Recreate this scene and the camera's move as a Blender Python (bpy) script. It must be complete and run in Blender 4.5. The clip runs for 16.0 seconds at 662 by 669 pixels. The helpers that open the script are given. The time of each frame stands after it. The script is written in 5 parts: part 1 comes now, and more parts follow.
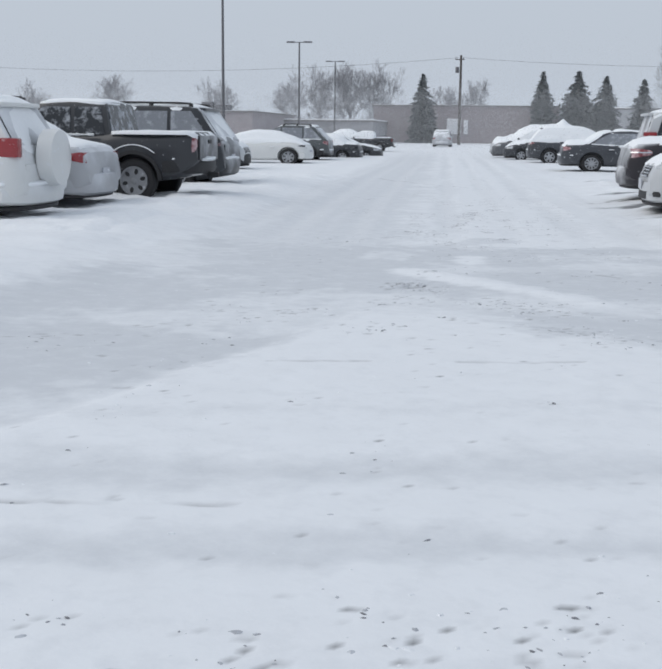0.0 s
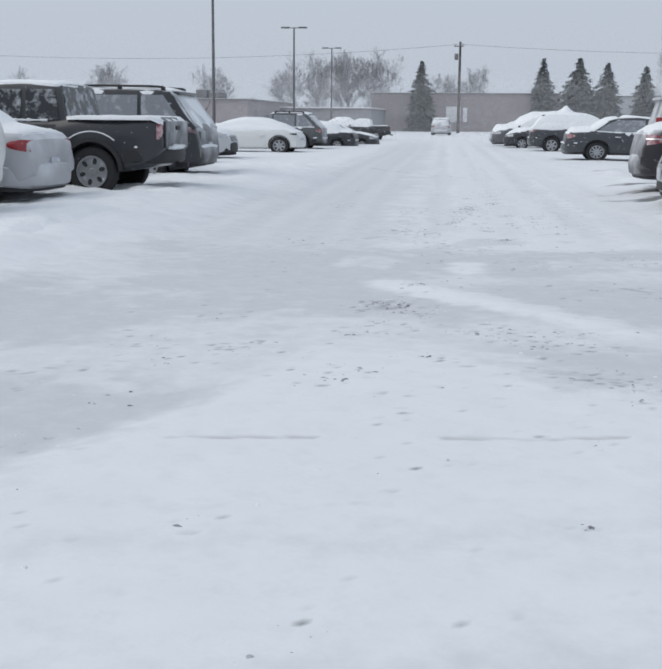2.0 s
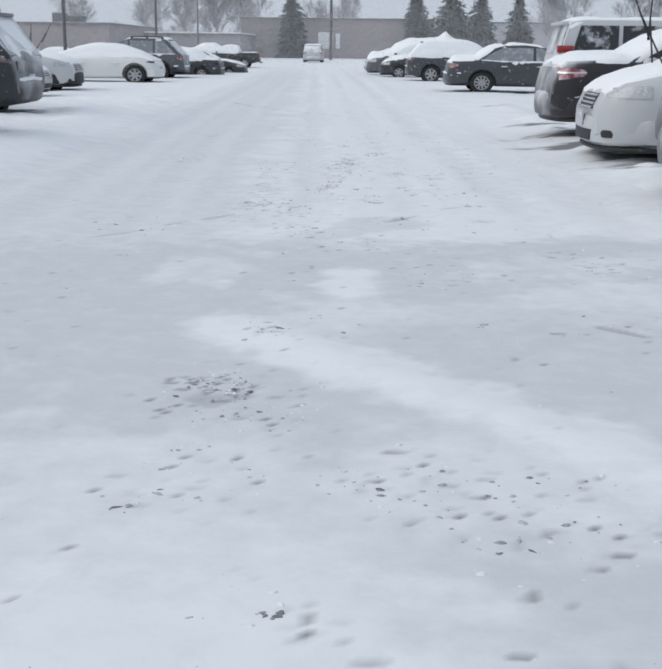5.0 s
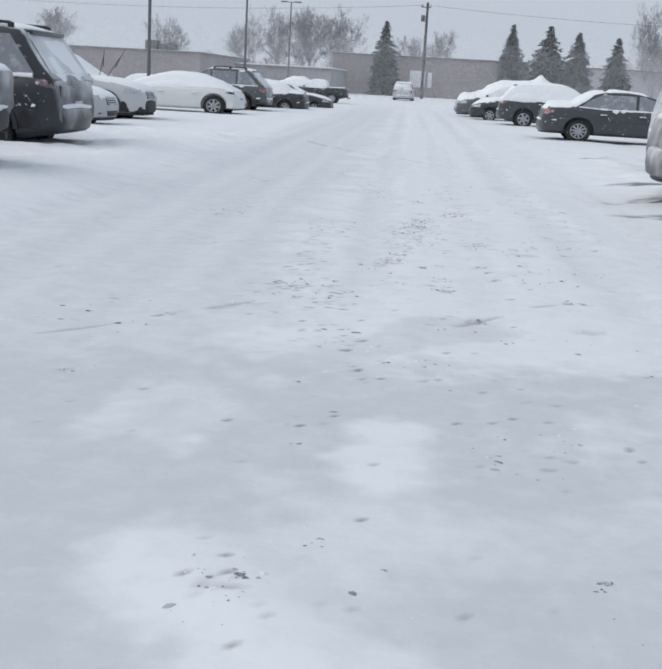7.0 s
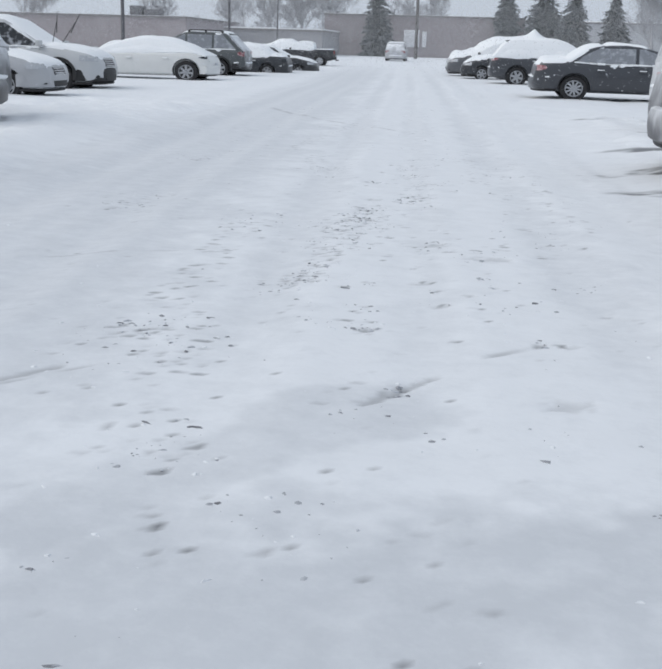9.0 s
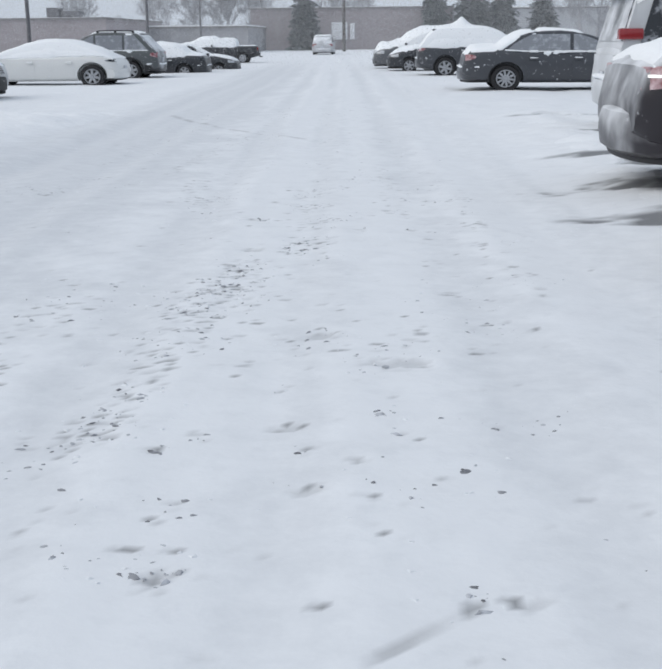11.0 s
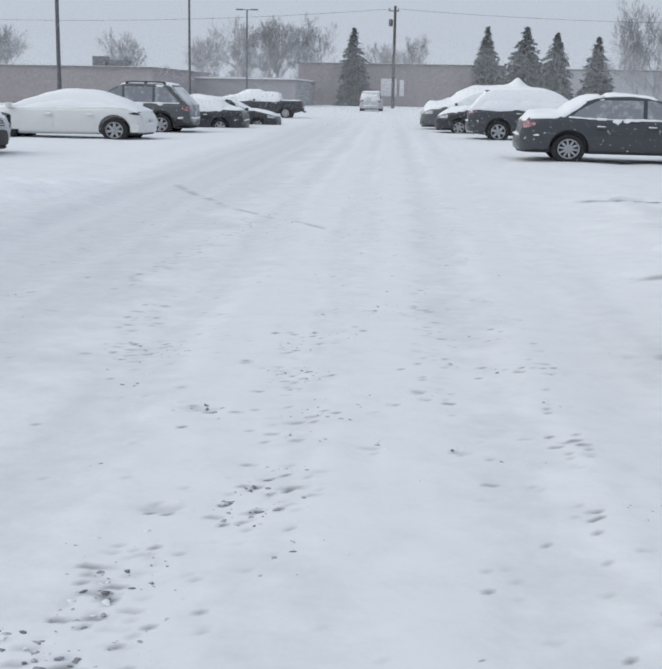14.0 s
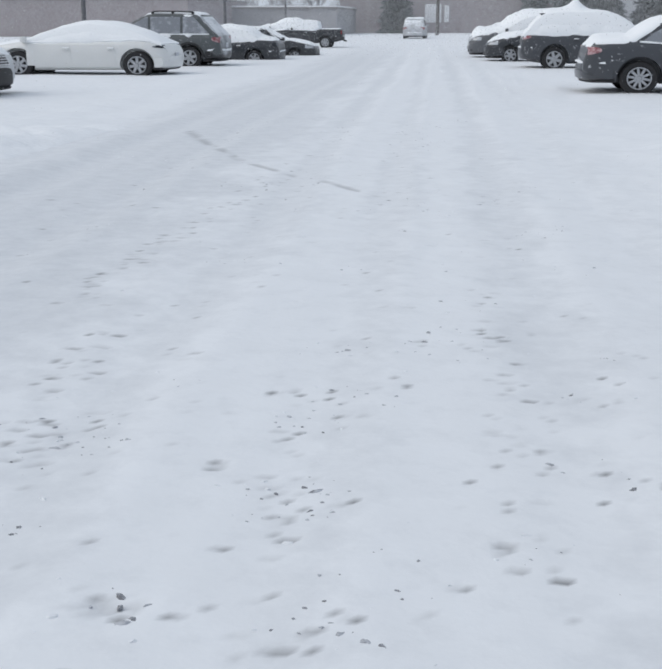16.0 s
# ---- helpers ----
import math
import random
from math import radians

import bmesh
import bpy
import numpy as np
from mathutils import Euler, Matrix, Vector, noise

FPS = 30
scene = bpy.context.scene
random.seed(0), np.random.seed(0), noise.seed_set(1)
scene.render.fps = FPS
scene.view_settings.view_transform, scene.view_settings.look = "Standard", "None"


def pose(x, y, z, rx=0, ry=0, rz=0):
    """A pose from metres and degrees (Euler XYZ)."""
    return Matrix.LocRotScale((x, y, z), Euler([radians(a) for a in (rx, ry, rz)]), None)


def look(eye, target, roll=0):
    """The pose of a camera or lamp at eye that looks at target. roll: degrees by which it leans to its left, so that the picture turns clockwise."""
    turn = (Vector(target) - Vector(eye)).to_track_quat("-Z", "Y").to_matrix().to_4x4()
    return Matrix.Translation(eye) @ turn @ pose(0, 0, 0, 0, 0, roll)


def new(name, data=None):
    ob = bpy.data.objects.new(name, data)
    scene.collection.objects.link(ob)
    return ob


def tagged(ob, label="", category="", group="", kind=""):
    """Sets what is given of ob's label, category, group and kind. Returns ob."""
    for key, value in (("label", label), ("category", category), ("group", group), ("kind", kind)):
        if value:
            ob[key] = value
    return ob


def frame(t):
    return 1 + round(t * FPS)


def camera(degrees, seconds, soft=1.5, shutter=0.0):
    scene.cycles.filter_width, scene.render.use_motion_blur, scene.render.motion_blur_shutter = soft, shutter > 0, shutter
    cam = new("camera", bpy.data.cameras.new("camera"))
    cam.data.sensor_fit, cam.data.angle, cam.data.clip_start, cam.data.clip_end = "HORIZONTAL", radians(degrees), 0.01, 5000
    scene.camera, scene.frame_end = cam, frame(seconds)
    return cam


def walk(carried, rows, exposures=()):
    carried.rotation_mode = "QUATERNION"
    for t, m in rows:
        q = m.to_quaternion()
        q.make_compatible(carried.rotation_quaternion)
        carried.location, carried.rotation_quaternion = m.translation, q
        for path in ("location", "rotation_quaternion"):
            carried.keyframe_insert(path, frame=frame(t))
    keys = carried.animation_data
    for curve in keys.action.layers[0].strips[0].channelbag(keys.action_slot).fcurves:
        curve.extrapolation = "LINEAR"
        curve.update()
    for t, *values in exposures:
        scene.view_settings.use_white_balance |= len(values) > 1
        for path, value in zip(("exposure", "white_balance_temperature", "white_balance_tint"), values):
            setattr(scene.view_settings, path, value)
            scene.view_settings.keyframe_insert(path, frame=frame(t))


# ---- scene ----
cam = camera(33.0, 16.0, soft=2.2)
PATH = [
    (0, (0.274, -6.326, 1.285), (-0.006, -4.378, 0.929), 0.6),
    (0.5, (0.276, -5.822, 1.235), (0.063, -3.857, 0.926), 0.4),
    (1, (0.275, -5.302, 1.238), (0.105, -3.339, 0.895), 0.6),
    (1.5, (0.272, -4.825, 1.232), (0.059, -2.872, 0.857), -0.4),
    (2, (0.262, -4.323, 1.226), (-0.017, -2.378, 0.851), 0.5),
    (2.5, (0.243, -3.824, 1.227), (0.03, -1.872, 0.849), -0.6),
    (3, (0.249, -3.291, 1.224), (0.154, -1.346, 0.766), 0.6),
    (3.2, (0.234, -3.119, 1.229), (0.177, -1.173, 0.769), 0.9),
    (5.3, (0.134, -0.501, 1.265), (0.076, 1.435, 0.767), 0.6),
    (5.5, (0.14, -0.273, 1.263), (0.082, 1.666, 0.777), -0.4),
    (6, (0.144, 0.31, 1.277), (0.03, 2.256, 0.831), 1.1),
    (6.5, (0.154, 0.869, 1.272), (0.028, 2.817, 0.834), 2.8),
    (7, (0.221, 1.448, 1.275), (0.024, 3.389, 0.835), 3.2),
    (7.5, (0.267, 2.015, 1.269), (0.026, 3.958, 0.857), 3.1),
    (8, (0.364, 2.588, 1.258), (0.148, 4.524, 0.806), 2.7),
    (8.2, (0.403, 2.798, 1.253), (0.199, 4.734, 0.793), 2.5),
    (10.3, (0.748, 5.323, 1.233), (0.554, 7.234, 0.675), -0.2),
    (10.5, (0.742, 5.553, 1.255), (0.589, 7.471, 0.709), -0.6),
    (11, (0.792, 6.117, 1.273), (0.688, 8.048, 0.762), -0.6),
    (11.5, (0.791, 6.674, 1.284), (0.766, 8.612, 0.79), -0.4),
    (12, (0.812, 7.238, 1.308), (0.75, 9.18, 0.83), 1.4),
    (12.5, (0.797, 7.818, 1.335), (0.745, 9.765, 0.881), 1.9),
    (13, (0.796, 8.389, 1.34), (0.66, 10.337, 0.907), 1.2),
    (13.5, (0.794, 8.949, 1.351), (0.64, 10.899, 0.934), 0.7),
    (14, (0.814, 9.536, 1.366), (0.636, 11.483, 0.945), 1.1),
    (14.5, (0.787, 10.111, 1.36), (0.664, 12.052, 0.895), 0.9),
    (15, (0.772, 10.703, 1.354), (0.652, 12.633, 0.841), 1.6),
    (15.5, (0.695, 11.249, 1.365), (0.504, 13.174, 0.857), 0.6),
    (16, (0.664, 11.897, 1.353), (0.41, 13.806, 0.813), -0.0),
]
walk(cam, [(t, look(eye, target, roll)) for t, eye, target, roll in PATH], exposures=((0, 0.05), (3.2, 0.04), (5.3, 0.07), (8.2, 0.07), (10.3, 0.10), (13, 0.07), (16, 0.05)))

# ---- light: flat overcast snowfall sky, a wide weak sun ----
SUN_EL, SUN_AZ = radians(42), radians(250)
world = bpy.data.worlds.new("overcast_sky")
scene.world = world
world.use_nodes = True
wn = world.node_tree
wn.nodes.clear()
w_out = wn.nodes.new("ShaderNodeOutputWorld")
w_sky = wn.nodes.new("ShaderNodeTexSky")
w_sky.sky_type, w_sky.sun_disc, w_sky.sun_elevation, w_sky.sun_rotation = "NISHITA", False, SUN_EL, SUN_AZ
w_sky.dust_density, w_sky.air_density = 6.0, 1.5
w_b1 = wn.nodes.new("ShaderNodeBackground")
w_b1.inputs["Strength"].default_value = 0.012
w_b2 = wn.nodes.new("ShaderNodeBackground")
w_b2.inputs["Color"].default_value = (0.475, 0.53, 0.61, 1)
w_b2.inputs["Strength"].default_value = 1.0
w_add = wn.nodes.new("ShaderNodeAddShader")
wn.links.new(w_sky.outputs["Color"], w_b1.inputs["Color"])
wn.links.new(w_b1.outputs[0], w_add.inputs[0])
wn.links.new(w_b2.outputs[0], w_add.inputs[1])
wn.links.new(w_add.outputs[0], w_out.inputs["Surface"])

sun_data = bpy.data.lights.new("sun", "SUN")
sun_data.energy, sun_data.angle, sun_data.color = 1.0, radians(55), (1.0, 0.98, 0.95)
sun = new("sun", sun_data)
sun.matrix_world = look((math.sin(SUN_AZ) * 40, math.cos(SUN_AZ) * 40, 40 * math.tan(SUN_EL)), (0, 0, 0))


# ---- materials ----
def material(name, color, rough=0.5, metal=0.0, spots=None, spot_scale=6.0, spot_cut=0.55, grain=0.12, grain_scale=40.0, bump=0.0, coat=0.0, spec=0.5, spot_soft=0.12, stretch=None, spot_detail=6):
    """A principled surface with grain, and patches of a second colour (snow dust, dirt) cut from noise."""
    m = bpy.data.materials.new(name)
    m.use_nodes = True
    nt = m.node_tree
    b = nt.nodes["Principled BSDF"]
    b.inputs["Roughness"].default_value, b.inputs["Metallic"].default_value = rough, metal
    b.inputs["Coat Weight"].default_value = coat
    b.inputs["Specular IOR Level"].default_value = spec
    co = nt.nodes.new("ShaderNodeTexCoord")
    src = co.outputs["Object"]
    if stretch:
        mp = nt.nodes.new("ShaderNodeMapping")
        mp.inputs["Scale"].default_value = stretch
        nt.links.new(src, mp.inputs["Vector"])
        src = mp.outputs["Vector"]
    n1 = nt.nodes.new("ShaderNodeTexNoise")
    n1.inputs["Scale"].default_value, n1.inputs["Detail"].default_value = grain_scale, 4
    nt.links.new(src, n1.inputs["Vector"])
    mix = nt.nodes.new("ShaderNodeMix")
    mix.data_type = "RGBA"
    mix.inputs[6].default_value = (*[c * (1 - grain) for c in color], 1)
    mix.inputs[7].default_value = (*[min(1, c * (1 + grain)) for c in color], 1)
    nt.links.new(n1.outputs["Fac"], mix.inputs[0])
    out = mix.outputs[2]
    if spots:
        n2 = nt.nodes.new("ShaderNodeTexNoise")
        n2.inputs["Scale"].default_value, n2.inputs["Detail"].default_value, n2.inputs["Roughness"].default_value = spot_scale, spot_detail, 0.65
        nt.links.new(src, n2.inputs["Vector"])
        mr = nt.nodes.new("ShaderNodeMapRange")
        mr.inputs[1].default_value, mr.inputs[2].default_value = spot_cut, spot_cut + spot_soft
        nt.links.new(n2.outputs["Fac"], mr.inputs[0])
        m2 = nt.nodes.new("ShaderNodeMix")
        m2.data_type = "RGBA"
        m2.inputs[7].default_value = (*spots, 1)
        nt.links.new(mr.outputs[0], m2.inputs[0])
        nt.links.new(out, m2.inputs[6])
        out = m2.outputs[2]
        rr = nt.nodes.new("ShaderNodeMapRange")
        rr.inputs[3].default_value, rr.inputs[4].default_value = rough, 0.8
        nt.links.new(mr.outputs[0], rr.inputs[0])
        nt.links.new(rr.outputs[0], b.inputs["Roughness"])
    nt.links.new(out, b.inputs["Base Color"])
    if bump:
        bp = nt.nodes.new("ShaderNodeBump")
        bp.inputs["Strength"].default_value, bp.inputs["Distance"].default_value = 0.6, bump
        nt.links.new(n1.outputs["Fac"], bp.inputs["Height"])
        nt.links.new(bp.outputs[0], b.inputs["Normal"])
    return m


SNOW = (0.86, 0.88, 0.90)
M_SNOW = material("snow", SNOW, 0.75, grain=0.04, grain_scale=18, bump=0.02, spec=0.25)
M_BANK = material("churned_snow", (0.79, 0.81, 0.835), 0.75, grain=0.05, grain_scale=14, bump=0.02, spec=0.25)
# dark grey for dirty ice, and for the shade of small pits
M_CLOD = material("dirty_ice_and_pit_shade", (0.17, 0.175, 0.19), 0.8, grain=0.5, grain_scale=30, spots=(0.5, 0.52, 0.56), spot_scale=14, spot_cut=0.5)
M_LUMP = material("crumbled_snow", (0.76, 0.78, 0.81), 0.8, grain=0.08, grain_scale=20, spec=0.2)
nt_c = M_CLOD.node_tree
g_c = nt_c.nodes.new("ShaderNodeNewGeometry")
h_c = nt_c.nodes.new("ShaderNodeMix")
h_c.data_type = "RGBA"
h_c.inputs[7].default_value = (0.55, 0.57, 0.61, 1)
r_c = nt_c.nodes.new("ShaderNodeMapRange")
r_c.inputs[1].default_value, r_c.inputs[2].default_value, r_c.inputs[4].default_value = 0.15, 0.9, 0.75
nt_c.links.new(g_c.outputs["Random Per Island"], r_c.inputs[0])
nt_c.links.new(r_c.outputs[0], h_c.inputs[0])
nt_c.links.new(nt_c.nodes["Principled BSDF"].inputs["Base Color"].links[0].from_socket, h_c.inputs[6])
nt_c.links.new(h_c.outputs[2], nt_c.nodes["Principled BSDF"].inputs["Base Color"])
M_RUBBER = material("tyre_rubber", (0.022, 0.022, 0.024), 0.85, grain=0.3, spots=(0.5, 0.52, 0.55), spot_scale=9, spot_cut=0.62)
M_ALLOY = material("alloy", (0.42, 0.43, 0.45), 0.38, 0.75, grain=0.15, spots=(0.7, 0.72, 0.75), spot_scale=12, spot_cut=0.58)
M_DARK = material("black_plastic", (0.02, 0.02, 0.022), 0.6, grain=0.3, spots=(0.6, 0.62, 0.66), spot_scale=7, spot_cut=0.66)
M_CHROME = material("chrome", (0.6, 0.61, 0.63), 0.25, 0.9, grain=0.1)
M_GLASS = material("tinted_glass", (0.025, 0.028, 0.033), 0.12, grain=0.2, spots=(0.62, 0.65, 0.70), spot_scale=5, spot_cut=0.50, spot_soft=0.22)
M_GLASS_CLEAR = material("misted_glass", (0.22, 0.235, 0.26), 0.3, grain=0.2, spots=(0.5, 0.53, 0.58), spot_scale=5, spot_cut=0.5, spot_soft=0.25)
M_TAIL = material("red_lens", (0.27, 0.02, 0.025), 0.25, grain=0.2, grain_scale=25, coat=0.5, spots=(0.65, 0.5, 0.52), spot_scale=6, spot_cut=0.62)
M_TAIL_PINK = material("frosted_red_lens", (0.20, 0.035, 0.045), 0.3, grain=0.2, grain_scale=18, spots=(0.66, 0.52, 0.54), spot_scale=7, spot_cut=0.40, spot_soft=0.25)
M_TAIL_DIM = material("snowed_lens", (0.16, 0.10, 0.11), 0.3, grain=0.3, grain_scale=18, spots=(0.6, 0.6, 0.63), spot_scale=6, spot_cut=0.5)
M_CLEAR = material("lamp_lens", (0.42, 0.44, 0.47), 0.15, grain=0.3, grain_scale=20, coat=0.6, spots=(0.8, 0.8, 0.82), spot_scale=8, spot_cut=0.6)
M_PLATE = material("plate_white", (0.48, 0.5, 0.54), 0.5, spots=(0.85, 0.86, 0.88), spot_scale=12, spot_cut=0.55)
M_POLE = material("galvanised_steel", (0.13, 0.13, 0.14), 0.6, 0.2, grain=0.2, grain_scale=8, spots=(0.3, 0.3, 0.32), spot_scale=3, spot_cut=0.6)
M_WOOD = material("weathered_pole_wood", (0.075, 0.065, 0.06), 0.85, grain=0.35, grain_scale=20, bump=0.01, stretch=(3, 3, 0.2))
# bark, needles and brown brick: base colours lightened to imitate distance haze
M_BARK = material("haze_paled_bark", (0.34, 0.34, 0.355), 0.9, grain=0.3, grain_scale=12, spots=(0.6, 0.62, 0.65), spot_scale=3, spot_cut=0.6)
M_NEEDLE = material("spruce_needles", (0.12, 0.135, 0.14), 0.85, grain=0.35, grain_scale=3, spots=(0.55, 0.58, 0.62), spot_scale=2.2, spot_cut=0.66, spot_soft=0.14)
M_WALL = material("haze_paled_brown_brick", (0.30, 0.27, 0.28), 0.9, grain=0.15, grain_scale=3, spots=(0.33, 0.30, 0.31), spot_scale=0.5, spot_cut=0.5)
M_WALL2 = material("grey_block_wall", (0.30, 0.30, 0.315), 0.9, grain=0.12, grain_scale=3, spots=(0.28, 0.28, 0.29), spot_scale=0.6, spot_cut=0.5)
M_PALE = material("pale_panel_wall", (0.42, 0.43, 0.45), 0.8, grain=0.08, grain_scale=2)
M_TRIM = material("roof_trim", (0.2, 0.19, 0.19), 0.7, grain=0.2)
M_DOORW = material("white_painted_door", (0.72, 0.73, 0.75), 0.6, grain=0.08, grain_scale=4)
M_WIRE = material("black_cable", (0.05, 0.05, 0.055), 0.7)


def flake_material(name, alpha):
    """A snowflake lets light through as much as it throws it back."""
    m = bpy.data.materials.new(name)
    m.use_nodes = True
    nt = m.node_tree
    nt.nodes.clear()
    out, see, mix, both = (nt.nodes.new("ShaderNode" + k) for k in ("OutputMaterial", "BsdfTransparent", "MixShader", "MixShader"))
    for i, k in enumerate(("BsdfDiffuse", "BsdfTranslucent")):
        sh = nt.nodes.new("ShaderNode" + k)
        sh.inputs["Color"].default_value = (0.90, 0.91, 0.92, 1)
        nt.links.new(sh.outputs[0], both.inputs[1 + i])
    mix.inputs[0].default_value = alpha
    nt.links.new(see.outputs[0], mix.inputs[1])
    nt.links.new(both.outputs[0], mix.inputs[2])
    nt.links.new(mix.outputs[0], out.inputs["Surface"])
    return m


M_FLAKE, M_FLAKE_FAR = flake_material("snowflake", 0.6), flake_material("haze_snowflake", 0.34)


def paint(name, color, dust=0.62, metal=0.0):
    return material(name, color, 0.32, metal, grain=0.06, grain_scale=3, coat=0.25, spots=(0.72, 0.74, 0.78), spot_scale=10, spot_cut=dust + 0.05, spot_soft=0.10)


DRIVEN = {}


def driven(m, amount=0.0):
    """The same surface with wind-driven snow stuck to what faces the rear or the sky."""
    key = (m.name, amount)
    if key in DRIVEN:
        return DRIVEN[key]
    d = m.copy()
    d.name = "snow_driven_" + m.name
    nt = d.node_tree
    b = nt.nodes["Principled BSDF"]
    co, sep, n1, n2 = (nt.nodes.new("ShaderNode" + k) for k in ("TexCoord", "SeparateXYZ", "TexNoise", "TexNoise"))
    nt.links.new(co.outputs["Normal"], sep.inputs[0])

    def calc(op, a, c):
        node = nt.nodes.new("ShaderNodeMath")
        node.operation = op
        for i, v in enumerate((a, c)):
            if isinstance(v, (int, float)):
                node.inputs[i].default_value = v
            else:
                nt.links.new(v, node.inputs[i])
        return node.outputs[0]

    for n, sc in ((n1, 1.9), (n2, 9.0)):
        n.inputs["Scale"].default_value, n.inputs["Detail"].default_value, n.inputs["Roughness"].default_value = sc, 2.5, 0.5
        nt.links.new(co.outputs["Object"], n.inputs["Vector"])
    facing = calc("ADD", calc("MULTIPLY", sep.outputs["X"], -0.5), calc("MULTIPLY", sep.outputs["Z"], 0.6))
    ragged = calc("ADD", calc("MULTIPLY", n1.outputs["Fac"], 0.85), calc("MULTIPLY", n2.outputs["Fac"], 0.15))
    mr = nt.nodes.new("ShaderNodeMapRange")
    mr.interpolation_type = "SMOOTHSTEP"
    mr.inputs[1].default_value, mr.inputs[2].default_value = 0.87 - amount, 1.46 - amount
    nt.links.new(calc("ADD", facing, ragged), mr.inputs[0])
    mix = nt.nodes.new("ShaderNodeMix")
    mix.data_type = "RGBA"
    mix.inputs[7].default_value = (0.72, 0.74, 0.77, 1)
    nt.links.new(mr.outputs[0], mix.inputs[0])
    nt.links.new(b.inputs["Base Color"].links[0].from_socket, mix.inputs[6])
    nt.links.new(mix.outputs[2], b.inputs["Base Color"])
    rr = nt.nodes.new("ShaderNodeMapRange")
    rr.inputs[3].default_value, rr.inputs[4].default_value = 0.35, 0.85
    nt.links.new(mr.outputs[0], rr.inputs[0])
    nt.links.new(rr.outputs[0], b.inputs["Roughness"])
    bp = nt.nodes.new("ShaderNodeBump")
    bp.inputs["Strength"].default_value, bp.inputs["Distance"].default_value = 0.5, 0.03
    nt.links.new(mr.outputs[0], bp.inputs["Height"])
    nt.links.new(bp.outputs[0], b.inputs["Normal"])
    b.inputs["Coat Weight"].default_value = 0.0
    DRIVEN[key] = d
    return d


P_WHITE = paint("white_paint", (0.50, 0.515, 0.53), 0.62)
P_CREAM = paint("warm_white_paint", (0.66, 0.67, 0.665), 0.55)
P_SILVER = paint("silver_paint", (0.42, 0.43, 0.45), 0.6, 0.3)
P_BLACK = paint("black_paint", (0.029, 0.031, 0.036), 0.59)
P_CHAR = paint("charcoal_paint", (0.029, 0.032, 0.038), 0.58)
P_GREEN = paint("grey_green_paint", (0.085, 0.094, 0.098), 0.6)
P_MAROON = paint("dark_maroon_paint", (0.021, 0.018, 0.023), 0.6)
P_SLATE = paint("blue_black_paint", (0.048, 0.052, 0.061), 0.57)
P_GREY = paint("grey_paint", (0.10, 0.105, 0.115), 0.6)


# ---- helpers for meshes ----
def part(name, bm, mat, parent, label="", smooth=True):
    """Links a bmesh as one mesh object under a thing or a part."""
    me = bpy.data.meshes.new(name)
    bm.to_mesh(me)
    bm.free()
    me.materials.append(mat)
    if smooth:
        me.polygons.foreach_set("use_smooth", [True] * len(me.polygons))
        me.set_sharp_from_angle(angle=radians(38))
    ob = new(name, me)
    ob.parent = parent
    if label:
        tagged(ob, label)
    return ob


def mesh_from(name, verts, faces, mat, parent=None, smooth=False):
    me = bpy.data.meshes.new(name)
    me.from_pydata(verts, [], faces)
    me.materials.append(mat)
    if smooth:
        me.polygons.foreach_set("use_smooth", [True] * len(me.polygons))
    ob = new(name, me)
    ob.parent = parent
    return ob


def thing(name, m, label, category, group="", kind=""):
    ob = new(name)
    ob.matrix_world = m
    return tagged(ob, label, category, group, kind)


def ring_loft(rings, caps=True):
    bm = bmesh.new()
    rows = [[bm.verts.new(p) for p in r] for r in rings]
    n = len(rows[0])
    for a, b in zip(rows, rows[1:]):
        for i in range(n):
            bm.faces.new((a[i], a[(i + 1) % n], b[(i + 1) % n], b[i]))
    if caps:
        bm.faces.new(list(reversed(rows[0])))
        bm.faces.new(rows[-1])
    bmesh.ops.recalc_face_normals(bm, faces=bm.faces)
    return bm


def add_box(bm, cx, cy, cz, sx, sy, sz, bevel=0.0):
    r = bmesh.ops.create_cube(bm, size=1, matrix=Matrix.Translation((cx, cy, cz)) @ Matrix.Diagonal((sx, sy, sz, 1)))
    if bevel:
        es = list({e for v in r["verts"] for e in v.link_edges})
        bmesh.ops.bevel(bm, geom=es, offset=bevel, segments=2, affect="EDGES", profile=0.6)
    return bm


def box(*a, **k):
    return add_box(bmesh.new(), *a, **k)


def add_tube(bm, a, b, ra, rb, sides=8):
    a, b = Vector(a), Vector(b)
    q = (b - a).to_track_quat("Z", "Y").to_matrix().to_4x4()
    bmesh.ops.create_cone(bm, cap_ends=True, segments=sides, radius1=ra, radius2=rb, depth=(b - a).length, matrix=Matrix.Translation((a + b) / 2) @ q)
    return bm


def tube(*a, **k):
    return add_tube(bmesh.new(), *a, **k)


def lathe(profile, n=28):
    """Turns (radius, y) points about the y axis."""
    bm = bmesh.new()
    rows = [[bm.verts.new((r * math.cos(2 * math.pi * i / n), y, r * math.sin(2 * math.pi * i / n))) for i in range(n)] for r, y in profile]
    for a, b in zip(rows, rows[1:]):
        for i in range(n):
            bm.faces.new((a[i], a[(i + 1) % n], b[(i + 1) % n], b[i]))
    bmesh.ops.recalc_face_normals(bm, faces=bm.faces)
    return bm


def hashed(ix, iy, seed):
    h = np.sin(ix * 127.1 + iy * 311.7 + seed * 74.7) * 43758.5453
    return h - np.floor(h)


